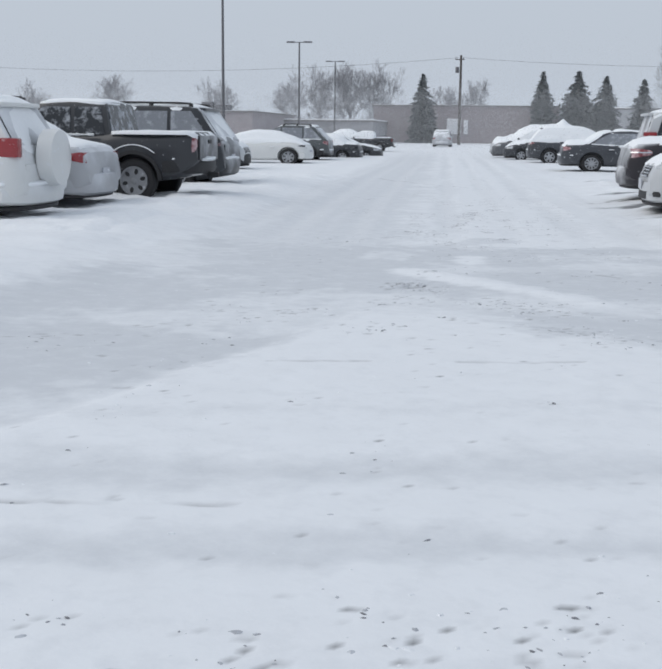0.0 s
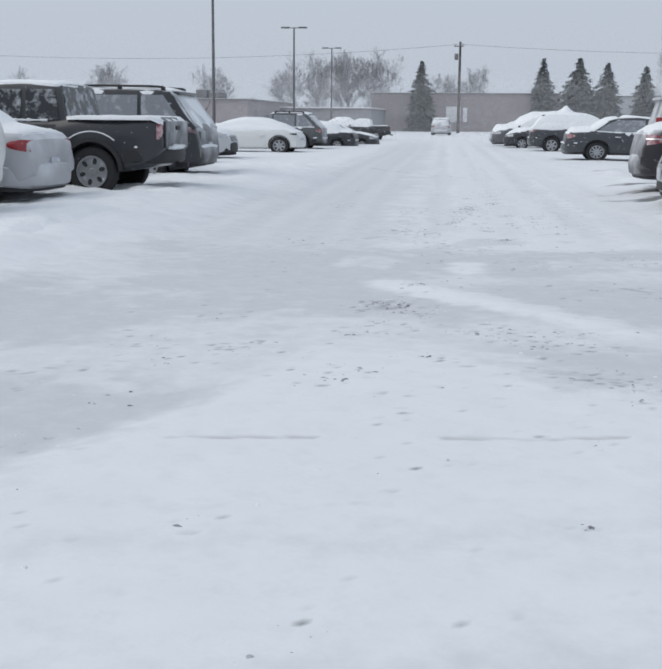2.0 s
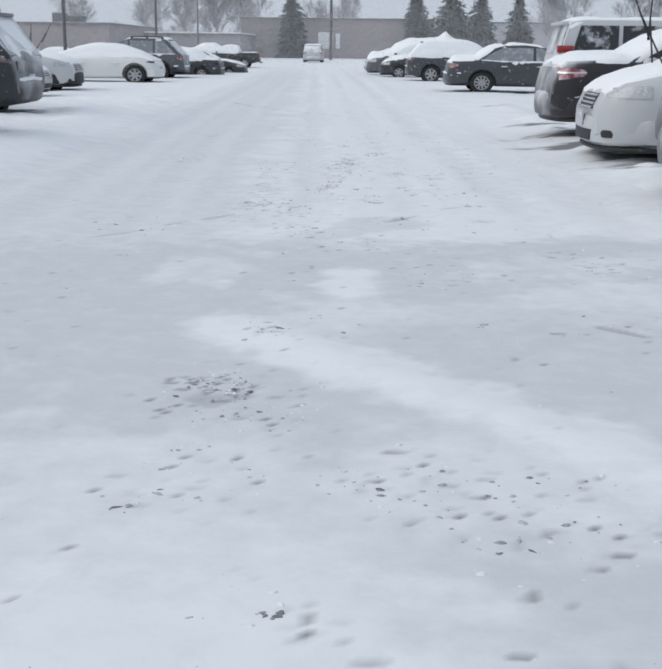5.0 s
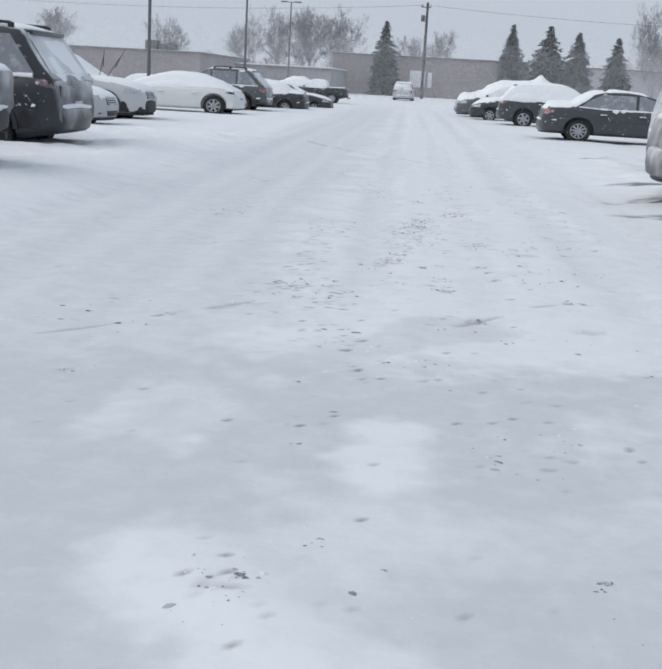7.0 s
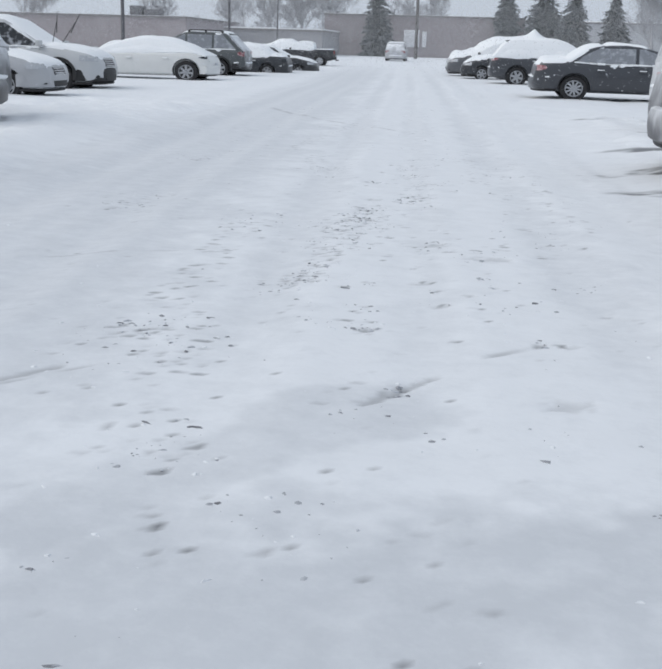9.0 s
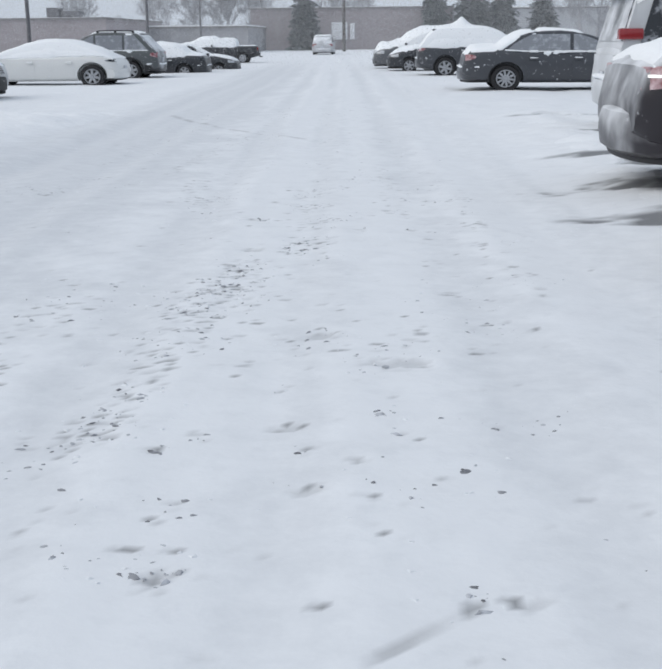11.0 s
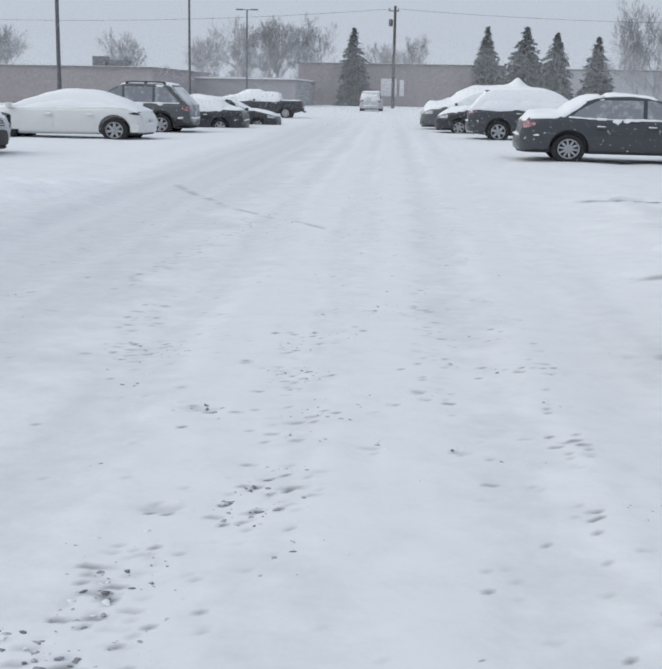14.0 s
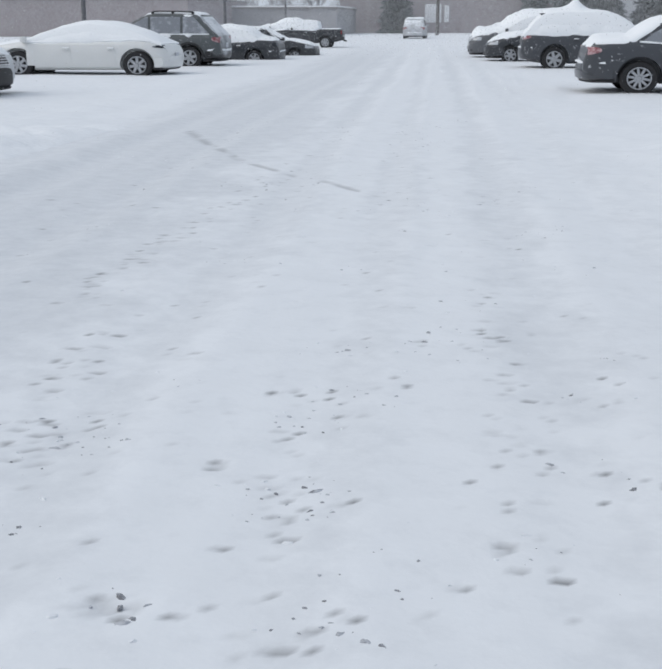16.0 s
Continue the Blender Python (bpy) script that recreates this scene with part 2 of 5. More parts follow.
def vnoise(x, y, seed=0):
    """Smooth value noise from -1 to 1 on arrays."""
    x, y = np.asarray(x, float), np.asarray(y, float)
    ix, iy = np.floor(x), np.floor(y)
    fx, fy = x - ix, y - iy
    fx, fy = fx * fx * (3 - 2 * fx), fy * fy * (3 - 2 * fy)
    a, b = hashed(ix, iy, seed), hashed(ix + 1, iy, seed)
    c, d = hashed(ix, iy + 1, seed), hashed(ix + 1, iy + 1, seed)
    return 2 * ((a * (1 - fx) + b * fx) * (1 - fy) + (c * (1 - fx) + d * fx) * fy) - 1


def step(a, b, v):
    t = np.clip((np.asarray(v, float) - a) / (b - a), 0, 1)
    return t * t * (3 - 2 * t)


# ---- the snow-covered lot ----
def lane(y):
    """The middle of the driving lane."""
    return 0.35 - 0.045 * np.clip(np.asarray(y, float) - 4, 0, 200)


def base_height(x, y):
    """The broad lie of the snow: banks along the parked rows, a slight fall to the far end."""
    left = 0.16 * step(2.6, 4.6, -x) * (1 - step(19, 30, y)) * step(-6, 2, y)
    right = 0.10 * step(2.0, 3.2, x) * (1 - step(23, 32, y)) * step(0, 6, y)
    dip = -0.06 * step(28, 44, y) * (1 - step(66, 90, y)) * step(0, 6, -x)
    return left + right + dip


def bank_lumps(x, y):
    off = np.abs(x - lane(y) + 0.4)
    return step(2.4, 3.6, off) * (1 - step(30, 60, y)) * (0.034 * vnoise(x / 0.7, y / 0.6, 61) + 0.014 * vnoise(x / 0.28, y / 0.24, 62))


def segment_distance(x, y, ax, ay, bx, by):
    dx, dy = bx - ax, by - ay
    t = np.clip(((x - ax) * dx + (y - ay) * dy) / (dx * dx + dy * dy), 0, 1)
    return np.hypot(x - ax - t * dx, y - ay - t * dy)


def verge(y):
    """Where the ploughed lane meets the softer snow before the parked row."""
    return np.interp(y, (-6, 3, 10, 20, 32, 60), (-4.6, -4.0, -3.55, -4.3, -5.5, -7.2))


def crest(x):
    """The front edge of the untouched tongue of snow at the start of the lane."""
    return np.where(x < -0.6, 1.62 + 3.0 * (x + 0.6), 1.62 - 0.5 * (x + 0.6))


def ground_height(x, y):
    z = base_height(x, y) + bank_lumps(x, y)
    near = 1 - step(26, 50, np.hypot(x, y - 6))
    pk = packed(x, y)
    loose = step(0.1, 0.9, vnoise(x / 1.3, y / 1.9, 23) + 0.5) * (1 - pk)
    z = z + 0.010 * vnoise(x / 1.6, y / 3.4, 1) + (0.0016 + 0.0028 * loose) * vnoise(x / 0.42, y / 1.1, 2)
    z = z + near * (0.0008 + 0.0026 * loose) * vnoise(x / 0.17, y / 0.26, 3) + near * (0.0007 + 0.0022 * loose) * vnoise(x / 0.085, y / 0.09, 4)
    off = x - lane(y) + 0.10 * vnoise(y / 5, 0 * x, 9)
    along = step(5, 9, y)
    for c, w, d in ((-1.75, 0.16, 0.016), (-0.45, 0.17, 0.014), (0.35, 0.14, 0.010), (1.25, 0.18, 0.014), (-2.6, 0.16, 0.014), (2.0, 0.15, 0.010), (-3.3, 0.2, 0.02)):
        z = z - along * d * np.exp(-((off - c) / w) ** 2) + along * 0.6 * d * np.exp(-((off - c - 1.9 * w) / (0.7 * w)) ** 2)
    z = z + 0.03 * np.exp(-((x - verge(y) + 0.25) / 0.35) ** 2) * step(0, 6, y) * (1 - step(40, 60, y))
    # the tongue of snow and the flattened bands across its foot
    z = z + 0.018 * (1 - step(-0.12, 0.30, y - crest(x) + 0.18 * vnoise(x / 0.5, y / 0.5, 13))) * step(-2.4, -1.0, y - 0.2 * x)
    for c, w in ((-2.1, 0.16), (-2.95, 0.13), (-3.9, 0.2)):
        z = z - 0.010 * np.exp(-((y - 0.2 * x - c + 0.06 * vnoise(x / 0.9, 0 * y, 14)) / w) ** 2)
    z = z + 0.020 * np.exp(-(segment_distance(x, y, -0.42, 4.2, 1.1, 2.4) / 0.16) ** 2)
    return z - 0.010 * bare(x, y) - 0.008 * creases(x, y)


def packed(x, y):
    """1 where wheels have pressed the snow flat and grey."""
    fray = 0.17 * vnoise(x / 0.55, y / 0.5, 31) + 0.12 * vnoise(x / 0.21, y / 0.19, 32) + 0.07 * vnoise(x / 0.08, y / 0.09, 34) + 0.05 * vnoise(x / 0.045, y / 0.05, 35)
    off = x - lane(y)
    # the wide grey field where cars turn across the lane
    field = step(-0.25, 0.5, y - crest(x) + 1.8 * fray + 0.25 * vnoise(x / 0.8, y / 0.9, 30)) * (1 - step(-0.1, 0.45, y - 6.35 - 0.15 * np.abs(x + 0.2) + 1.2 * fray)) * step(-0.3, 0.3, x - verge(y) - 0.5 + fray)
    pale = 0.6 * step(0.1, 0.8, vnoise(x / 1.5, y / 1.1, 33) + 2.2 * fray)
    m = field * (0.95 - pale) * step(-2.6, -1.0, y)
    m = np.maximum(m, 0.95 * (1 - step(0.15, 0.32, segment_distance(x, y, -1.3, 3.1, -0.3, 6.0) + 0.6 * fray)))
    m = np.maximum(m, 0.8 * (1 - step(0.25, 0.62, np.hypot((x + 2.1) / 1.6, (y - 4.8) / 2.6) + fray)))
    m = np.maximum(m, 0.75 * (1 - step(0.3, 0.75, np.hypot((x - 0.95) / 1.8, (y - 4.25) / 1.7) + fray)))
    m = np.maximum(m, 0.6 * (1 - step(0.1, 0.3, segment_distance(x, y, -0.45, 6.3, 0.35, 7.5) + 0.7 * fray)))
    # white snow left standing between the tracks
    m = m * step(0.08, 0.30, segment_distance(x, y, -0.42, 4.2, 1.1, 2.4) + 0.7 * fray)
    m = m * step(0.5, 1.15, np.hypot((x - 0.05) / 0.22, (y - 5.2) / 0.55) + 2.0 * fray)
    m = m * step(0.5, 1.2, np.hypot((x + 0.75) / 0.3, (y - 5.5) / 0.5) + 2.0 * fray)
    # bands across the start
    for c, w, a in ((-2.1, 0.24, 0.55), (-2.95, 0.17, 0.55), (-1.2, 0.14, 0.2), (-3.9, 0.22, 0.25)):
        m = np.maximum(m, a * (1 - step(2.2, 4.5, np.abs(x))) * (1 - step(0.1, 1.4, np.abs(y - 0.2 * x - c) / w + 2.2 * fray)))
    # wheel lanes running on
    run = step(6.5, 9.5, y) * (1 - step(50, 90, y))
    m = np.maximum(m, step(2.5, 5.0, y) * (1 - step(50, 90, y)) * 0.6 * step(0.05, 0.6, 1 - np.abs(off + 2.1) / 1.7 + fray))
    for c, w, a in ((-0.45, 0.24, 0.4), (0.40, 0.18, 0.3), (1.25, 0.26, 0.38), (2.1, 0.2, 0.25), (-3.2, 0.25, 0.5)):
        m = np.maximum(m, run * a * (1 - step(0.35, 1.25, np.abs(off - c) / w + 2.5 * fray + 0.4 * vnoise(x / 0.9, y / 3.5, 36))))
    side = 1 - step(-0.2, 0.3, verge(y) - x + fray) * step(-2, 3, y)
    side = side * (1 - step(2.6, 3.6, off + fray))
    return np.clip(m * side, 0, 1)


def bare(x, y):
    """1 where wet asphalt shows, beside the wheels and under the bumpers."""
    m = 0 * x
    for cx, cy, rx, ry in ((3.05, 14.1, 0.85, 0.34), (3.2, 15.5, 0.8, 0.5), (3.25, 18.1, 0.6, 0.26), (3.7, 20.85, 0.6, 0.2), (3.5, 17.3, 0.6, 0.28), (3.6, 13.9, 0.9, 0.3), (3.4, 12.3, 0.7, 0.5), (3.5, 11.2, 0.9, 0.4), (3.8, 10.5, 0.6, 0.3), (3.6, 24.1, 0.7, 0.2), (-6.7, 8.9, 1.1, 0.3), (-6.6, 11.4, 0.8, 0.25),
                           (-6.3, 14.2, 0.9, 0.4), (-7.3, 16.6, 1.0, 0.4), (-7.6, 21.6, 1.3, 0.3), (-9.0, 26.0, 1.2, 0.3), (-8.9, 33.2, 0.9, 0.3)):
        d = np.hypot((x - cx) / rx, (y - cy) / ry) + 0.6 * vnoise(x / 0.27, y / 0.20, 41) + 0.26 * vnoise(x / 0.11, y / 0.08, 42)
        m = np.maximum(m, 0.78 * (1 - step(0.45, 1.15, d)))
    return m


def creases(x, y):
    """1 along thin grooves, coloured darker, that single tyres or a dragged edge have left."""
    m = 0 * x
    for ax, ay, bx, by, w in ((-1.5, -2.76, -0.6, -2.65, 0.012), (-0.4, -2.63, -0.2, -2.6, 0.012), (-0.95, -0.25, -0.4, -0.17, 0.010), (0.1, -0.10, 0.8, 0.02, 0.013), (1.26, 4.32, 1.75, 3.9, 0.018), (-3.0, 25.85, -1.7, 22.9, 0.035), (-1.7, 22.9, -0.15, 20.9, 0.026),
                              (0.30, 7.50, 0.55, 7.9, 0.013), (0.74, 8.2, 0.95, 8.42, 0.011), (-1.75, 6.6, -0.9, 7.75, 0.014), (-1.2, 7.3, -0.6, 8.0, 0.012), (-1.75, 10.0, -1.0, 10.35, 0.012)):
        d = segment_distance(x, y, ax, ay, bx, by) + 0.012 * vnoise(x / 0.09, y / 0.09, 43)
        m = np.maximum(m, (1 - step(w * 0.6, w * 2.2, d)) * step(-0.45, 0.15, vnoise(x / 0.22, y / 0.2, 44)))
    return m


# where wheels and boots have broken the snow: x, y, radius, count
NEAR_SPOTS = [(-0.49, -3.64, 0.03, 2), (-0.89, -3.64, 0.12, 8), (-0.33, -3.77, 0.14, 9), (0.0, -3.55, 0.16, 9), (0.3, -3.5, 0.14, 8), (0.55, -3.46, 0.14, 12), (0.47, -3.64, 0.12, 10), (-1.57, -0.44, 0.03, 1), (-1.55, 2.5, 0.2, 5), (-0.36, 2.35, 0.26, 26), (0.8, 1.1, 0.3, 26),
              (1.05, 0.75, 0.3, 24), (0.57, -1.0, 0.05, 3), (-2.3, 0.15, 0.4, 16), (-0.48, 0.9, 0.3, 26), (-1.67, 1.62, 0.25, 12), (-1.07, 1.67, 0.25, 12), (-0.62, -1.15, 0.1, 4), (-0.35, 3.05, 0.28, 40), (-0.22, 2.8, 0.2, 16)]
MID_SPOTS = [(0.24, 8.59, 0.06, 9), (0.42, 7.68, 0.07, 12), (1.0, 8.5, 0.08, 7), (0.2, 2.3, 0.25, 26), (0.6, 2.1, 0.35, 44), (-0.56, 2.1, 0.1, 6), (-0.3, 3.96, 0.15, 10), (0.6, 5.36, 0.3, 20), (1.48, 6.03, 0.35, 20), (1.08, 4.13, 0.15, 5), (0.17, 6.39, 0.3, 16), (-0.29, 7.03, 0.22, 16), (-0.67, 8.2, 0.5, 46), (-0.29, 9.45, 0.2, 18), (-0.22, 11.5, 0.25, 16),
             (0.15, 9.0, 0.15, 8), (0.28, 7.4, 0.2, 8), (-1.5, 7.1, 0.5, 20), (-1.98, 12.05, 0.3, 12), (-0.15, 9.7, 0.2, 14), (0.2, 8.65, 0.12, 10), (0.85, 9.15, 0.2, 8), (-0.79, 11.5, 0.4, 26)]
FAR_SPOTS = [(-0.05, 12.5, 0.2, 16), (-0.06, 12.0, 0.28, 36), (-0.03, 11.55, 0.3, 34), (-0.11, 10.8, 0.3, 22), (0.5, 10.9, 0.2, 12), (0.83, 10.5, 0.3, 20), (1.25, 11.0, 0.25, 10), (1.6, 13.2, 0.15, 6), (1.55, 12.05, 0.2, 8), (1.1, 11.5, 0.3, 14), (0.25, 13.1, 0.2, 18), (0.64, 13.78, 0.08, 3),
             (0.94, 13.8, 0.06, 2), (-0.7, 15.3, 0.35, 26), (-0.18, 14.2, 0.12, 8), (0.15, 14.9, 0.2, 14), (0.2, 15.8, 0.25, 16), (0.55, 16.6, 0.3, 16), (0.85, 14.65, 0.1, 5), (-1.3, 21.4, 0.4, 16), (1.14, 16.0, 0.2, 6), (0.4, 14.35, 0.3, 20), (-2.3, 15.8, 0.35, 20), (-1.9, 12.7, 0.2, 8)]


TRACK_SPOTS = [(0.06, 9.45, 0.05, 5), (0.16, 9.57, 0.05, 5), (0.5, 9.5, 0.06, 3), (0.85, 9.62, 0.08, 4), (1.15, 9.74, 0.06, 3), (-0.18, 9.72, 0.16, 18), (-0.17, 10.03, 0.14, 12), (-0.2, 10.65, 0.2, 14), (-0.16, 11.35, 0.22, 20), (-0.1, 11.85, 0.2, 26), (-0.05, 12.45, 0.14, 14),
               (0.22, 13.08, 0.16, 16), (0.28, 13.43, 0.12, 8), (0.3, 13.9, 0.16, 10), (0.08, 14.85, 0.14, 8), (0.07, 15.5, 0.14, 8), (-0.7, 15.4, 0.2, 10), (1.36, 14.5, 0.08, 4), (1.4, 15.2, 0.14, 5), (-0.42, 3.3, 0.16, 46), (-0.3, 4.1, 0.1, 12), (-0.65, 8.45, 0.3, 30), (0.0, 8.75, 0.16, 10), (-0.3, 6.85, 0.14, 10)]


# lines of broken snow that tyre treads have left: from, to, width, share of blocks
TREADS = ((-0.22, 9.5, -0.03, 12.75, 0.20, 0.62), (-0.74, 8.0, -0.88, 11.6, 0.24, 0.40), (-0.80, 15.0, -1.02, 16.6, 0.24, 0.5), (-2.75, 0.05, -0.95, 1.85, 0.22, 0.22), (-0.1, 1.45, 1.4, 0.8, 0.26, 0.42), (0.15, 10.3, 1.4, 11.4, 0.3, 0.16),
          (-1.35, 17.0, -1.2, 22.0, 0.2, 0.25), (0.25, 13.0, 0.1, 16.0, 0.24, 0.13), (0.85, 14.5, 0.7, 18.0, 0.18, 0.22), (1.5, 11.6, 1.3, 16.0, 0.2, 0.14), (0.2, 2.5, 0.9, 1.8, 0.4, 0.3), (-0.35, 7.0, -0.6, 8.5, 0.3, 0.3), (1.35, 6.4, 1.6, 5.6, 0.25, 0.3), (-2.05, 11.8, -1.8, 13.0, 0.16, 0.3))
# single boot and wheel prints: x, y, half length
PRINTS = ((1.04, 7.63, 0.10), (1.13, 8.48, 0.055), (0.24, 8.59, 0.06), (-0.18, 14.21, 0.085), (-0.13, 15.12, 0.05), (0.83, 10.45, 0.13), (0.5, 10.9, 0.09), (-0.41, 3.1, 0.16), (-0.05, 13.0, 0.08), (0.55, 9.15, 0.05), (0.45, 9.7, 0.06))


def press_marks(xs, ys, gx, gy):
    """Dents with shade and a little dirt painted into them, stamp by stamp: returns the depth and the darkness over the
    grid.
    """
    rng = random.Random(19)
    depth, dark = np.zeros_like(gx), np.zeros_like(gx)
    stamps = []
    for cx, cy, r, c in NEAR_SPOTS + MID_SPOTS + FAR_SPOTS + TRACK_SPOTS:
        for _ in range(int(c * 0.65 + 1.5)):
            stamps.append((cx + rng.gauss(0, r * 0.55), cy + rng.gauss(0, r * 0.65), rng.uniform(0.012, 0.034), rng.uniform(0.009, 0.020), rng.gauss(0, 0.45), rng.uniform(0.003, 0.010), rng.random() ** 1.6))
    for ax, ay, bx, by, w, share in TREADS:
        ln = math.hypot(bx - ax, by - ay)
        ux, uy = (bx - ax) / ln, (by - ay) / ln
        for i in range(int(ln / 0.07)):
            live = share * (0.35 + 1.3 * rng.random()) * (1.5 if math.sin(i * 0.61 + ax) > 0 else 0.6)
            for j in range(4):
                if rng.random() < live:
                    a, b = i * 0.07 + rng.gauss(0, 0.016) + 0.03 * (j % 2), (j - 1.5) * w / 4 + rng.gauss(0, 0.012)
                    stamps.append((ax + ux * a - uy * b, ay + uy * a + ux * b, rng.uniform(0.014, 0.042), rng.uniform(0.010, 0.024), rng.gauss(0.1, 0.3), rng.uniform(0.004, 0.012), rng.random() ** 1.2))
    for cx, cy, r in PRINTS:
        stamps.append((cx, cy, r * 1.1, r * 0.75, rng.gauss(0, 0.3), 0.014, 0.18))
        for _ in range(9):
            t = rng.uniform(0, 2 * math.pi)
            stamps.append((cx + math.cos(t) * r * 0.8, cy + math.sin(t) * r * 0.6, rng.uniform(0.010, 0.024), rng.uniform(0.008, 0.014), rng.gauss(0, 0.4), 0.006, rng.random()))
    for _ in range(1300):
        y = rng.uniform(-4.4, 24)
        stamps.append((float(lane(y)) + rng.choice((-1.7, -0.45, 0.35, 1.25, rng.uniform(-2.4, 2.2), rng.uniform(-2.4, 2.2))) + rng.gauss(0, 0.16), y, rng.uniform(0.010, 0.032), rng.uniform(0.008, 0.018), rng.gauss(0, 0.5), rng.uniform(0.002, 0.007), rng.random() ** 3))
    for cx, cy, rx, ry, turn, d, k in stamps:
        reach = max(rx, ry) * 1.7 + 0.03
        i0, i1 = np.searchsorted(ys, (cy - reach, cy + reach))
        j0, j1 = np.searchsorted(xs, (cx - reach, cx + reach))
        if i1 - i0 < 2 or j1 - j0 < 2:
            continue
        x, y = gx[i0:i1, j0:j1] - cx, gy[i0:i1, j0:j1] - cy
        u, v = (x * math.cos(turn) + y * math.sin(turn)) / rx, (y * math.cos(turn) - x * math.sin(turn)) / ry
        r = np.hypot(u, v) + 0.5 * vnoise(gx[i0:i1, j0:j1] / 0.035, gy[i0:i1, j0:j1] / 0.03, 55)
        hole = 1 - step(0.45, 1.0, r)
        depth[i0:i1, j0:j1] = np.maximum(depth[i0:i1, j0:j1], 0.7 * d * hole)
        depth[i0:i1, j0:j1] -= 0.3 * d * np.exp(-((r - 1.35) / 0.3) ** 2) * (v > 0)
        # hollows are coloured darker to imitate the shade inside them
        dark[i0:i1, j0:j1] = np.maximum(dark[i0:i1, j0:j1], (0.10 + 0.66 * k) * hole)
    return depth, dark


def spread(lo, hi, a, b, fine):
    """Coordinates from a to b: evenly fine between lo and hi, ever coarser outside."""
    inner = np.arange(lo, hi, fine)
    out = [fine * 1.06 ** i for i in range(260)]
    up = hi + np.cumsum(out)
    down = lo - np.cumsum(out)
    return np.concatenate([down[down > a][::-1], inner, up[up < b], [b]])


def build_ground():
    xs, ys = spread(-2.3, 2.1, -900, 900, 0.028), spread(-4.4, 23.5, -500, 2200, 0.028)
    gx, gy = np.meshgrid(xs, ys)
    dents, dirt_shade = press_marks(xs, ys, gx, gy)
    gz = ground_height(gx, gy) - dents
    nx, ny = len(xs), len(ys)
    co = np.stack([gx, gy, gz], -1).reshape(-1, 3)
    i = np.arange(nx - 1)[None, :] + nx * np.arange(ny - 1)[:, None]
    quads = np.stack([i, i + 1, i + 1 + nx, i + nx], -1).reshape(-1, 4)
    me = bpy.data.meshes.new("ground")
    me.vertices.add(len(co))
    me.vertices.foreach_set("co", co.ravel())
    me.loops.add(quads.size)
    me.loops.foreach_set("vertex_index", quads.ravel())
    me.polygons.add(len(quads))
    me.polygons.foreach_set("loop_start", np.arange(len(quads)) * 4)
    me.update(calc_edges=True)
    me.polygons.foreach_set("use_smooth", [True] * len(quads))
    at = me.attributes.new("packed", "FLOAT", "POINT")
    at.data.foreach_set("value", packed(gx, gy).ravel().astype(np.float32))
    # one mask for wet asphalt, darker grooves and the painted shade in dents
    ab = me.attributes.new("bare", "FLOAT", "POINT")
    ab.data.foreach_set("value", np.maximum(np.maximum(bare(gx, gy), 0.35 * creases(gx, gy)), dirt_shade).ravel().astype(np.float32))
    m = bpy.data.materials.new("trodden_snow")
    m.use_nodes = True
    nt = m.node_tree
    b = nt.nodes["Principled BSDF"]
    b.inputs["Roughness"].default_value, b.inputs["Specular IOR Level"].default_value = 0.7, 0.25
    a = nt.nodes.new("ShaderNodeAttribute")
    a.attribute_name = "packed"
    co_n = nt.nodes.new("ShaderNodeTexCoord")
    mix = nt.nodes.new("ShaderNodeMix")
    mix.data_type = "RGBA"
    mix.inputs[6].default_value, mix.inputs[7].default_value = (0.785, 0.805, 0.83, 1), (0.60, 0.622, 0.652, 1)
    n0 = nt.nodes.new("ShaderNodeTexNoise")
    n0.inputs["Scale"].default_value, n0.inputs["Detail"].default_value, n0.inputs["Roughness"].default_value = 6.5, 9, 0.68
    nt.links.new(co_n.outputs["Object"], n0.inputs["Vector"])
    mott = nt.nodes.new("ShaderNodeMapRange")
    mott.inputs[1].default_value, mott.inputs[2].default_value, mott.inputs[3].default_value, mott.inputs[4].default_value = 0.3, 0.7, -0.26, 0.26
    nt.links.new(n0.outputs["Fac"], mott.inputs[0])
    tone = nt.nodes.new("ShaderNodeMath")
    tone.operation, tone.use_clamp = "ADD", True
    nt.links.new(a.outputs["Fac"], tone.inputs[0])
    nt.links.new(mott.outputs[0], tone.inputs[1])
    nt.links.new(tone.outputs[0], mix.inputs[0])
    n = nt.nodes.new("ShaderNodeTexNoise")
    n.inputs["Scale"].default_value, n.inputs["Detail"].default_value = 3.5, 8
    nt.links.new(co_n.outputs["Object"], n.inputs["Vector"])
    mr = nt.nodes.new("ShaderNodeMapRange")
    mr.inputs[1].default_value, mr.inputs[2].default_value, mr.inputs[3].default_value, mr.inputs[4].default_value = 0.3, 0.7, 0.975, 1.015
    nt.links.new(n.outputs["Fac"], mr.inputs[0])
    hs = nt.nodes.new("ShaderNodeHueSaturation")
    nt.links.new(mix.outputs[2], hs.inputs["Color"])
    nt.links.new(mr.outputs[0], hs.inputs["Value"])
    a2 = nt.nodes.new("ShaderNodeAttribute")
    a2.attribute_name = "bare"
    mb = nt.nodes.new("ShaderNodeMix")
    mb.data_type = "RGBA"
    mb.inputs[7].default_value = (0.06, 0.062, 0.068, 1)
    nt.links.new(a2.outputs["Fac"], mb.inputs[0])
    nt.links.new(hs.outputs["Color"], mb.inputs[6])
    nt.links.new(mb.outputs[2], b.inputs["Base Color"])
    n2 = nt.nodes.new("ShaderNodeTexNoise")
    n2.inputs["Scale"].default_value, n2.inputs["Detail"].default_value = 26, 6
    nt.links.new(co_n.outputs["Object"], n2.inputs["Vector"])
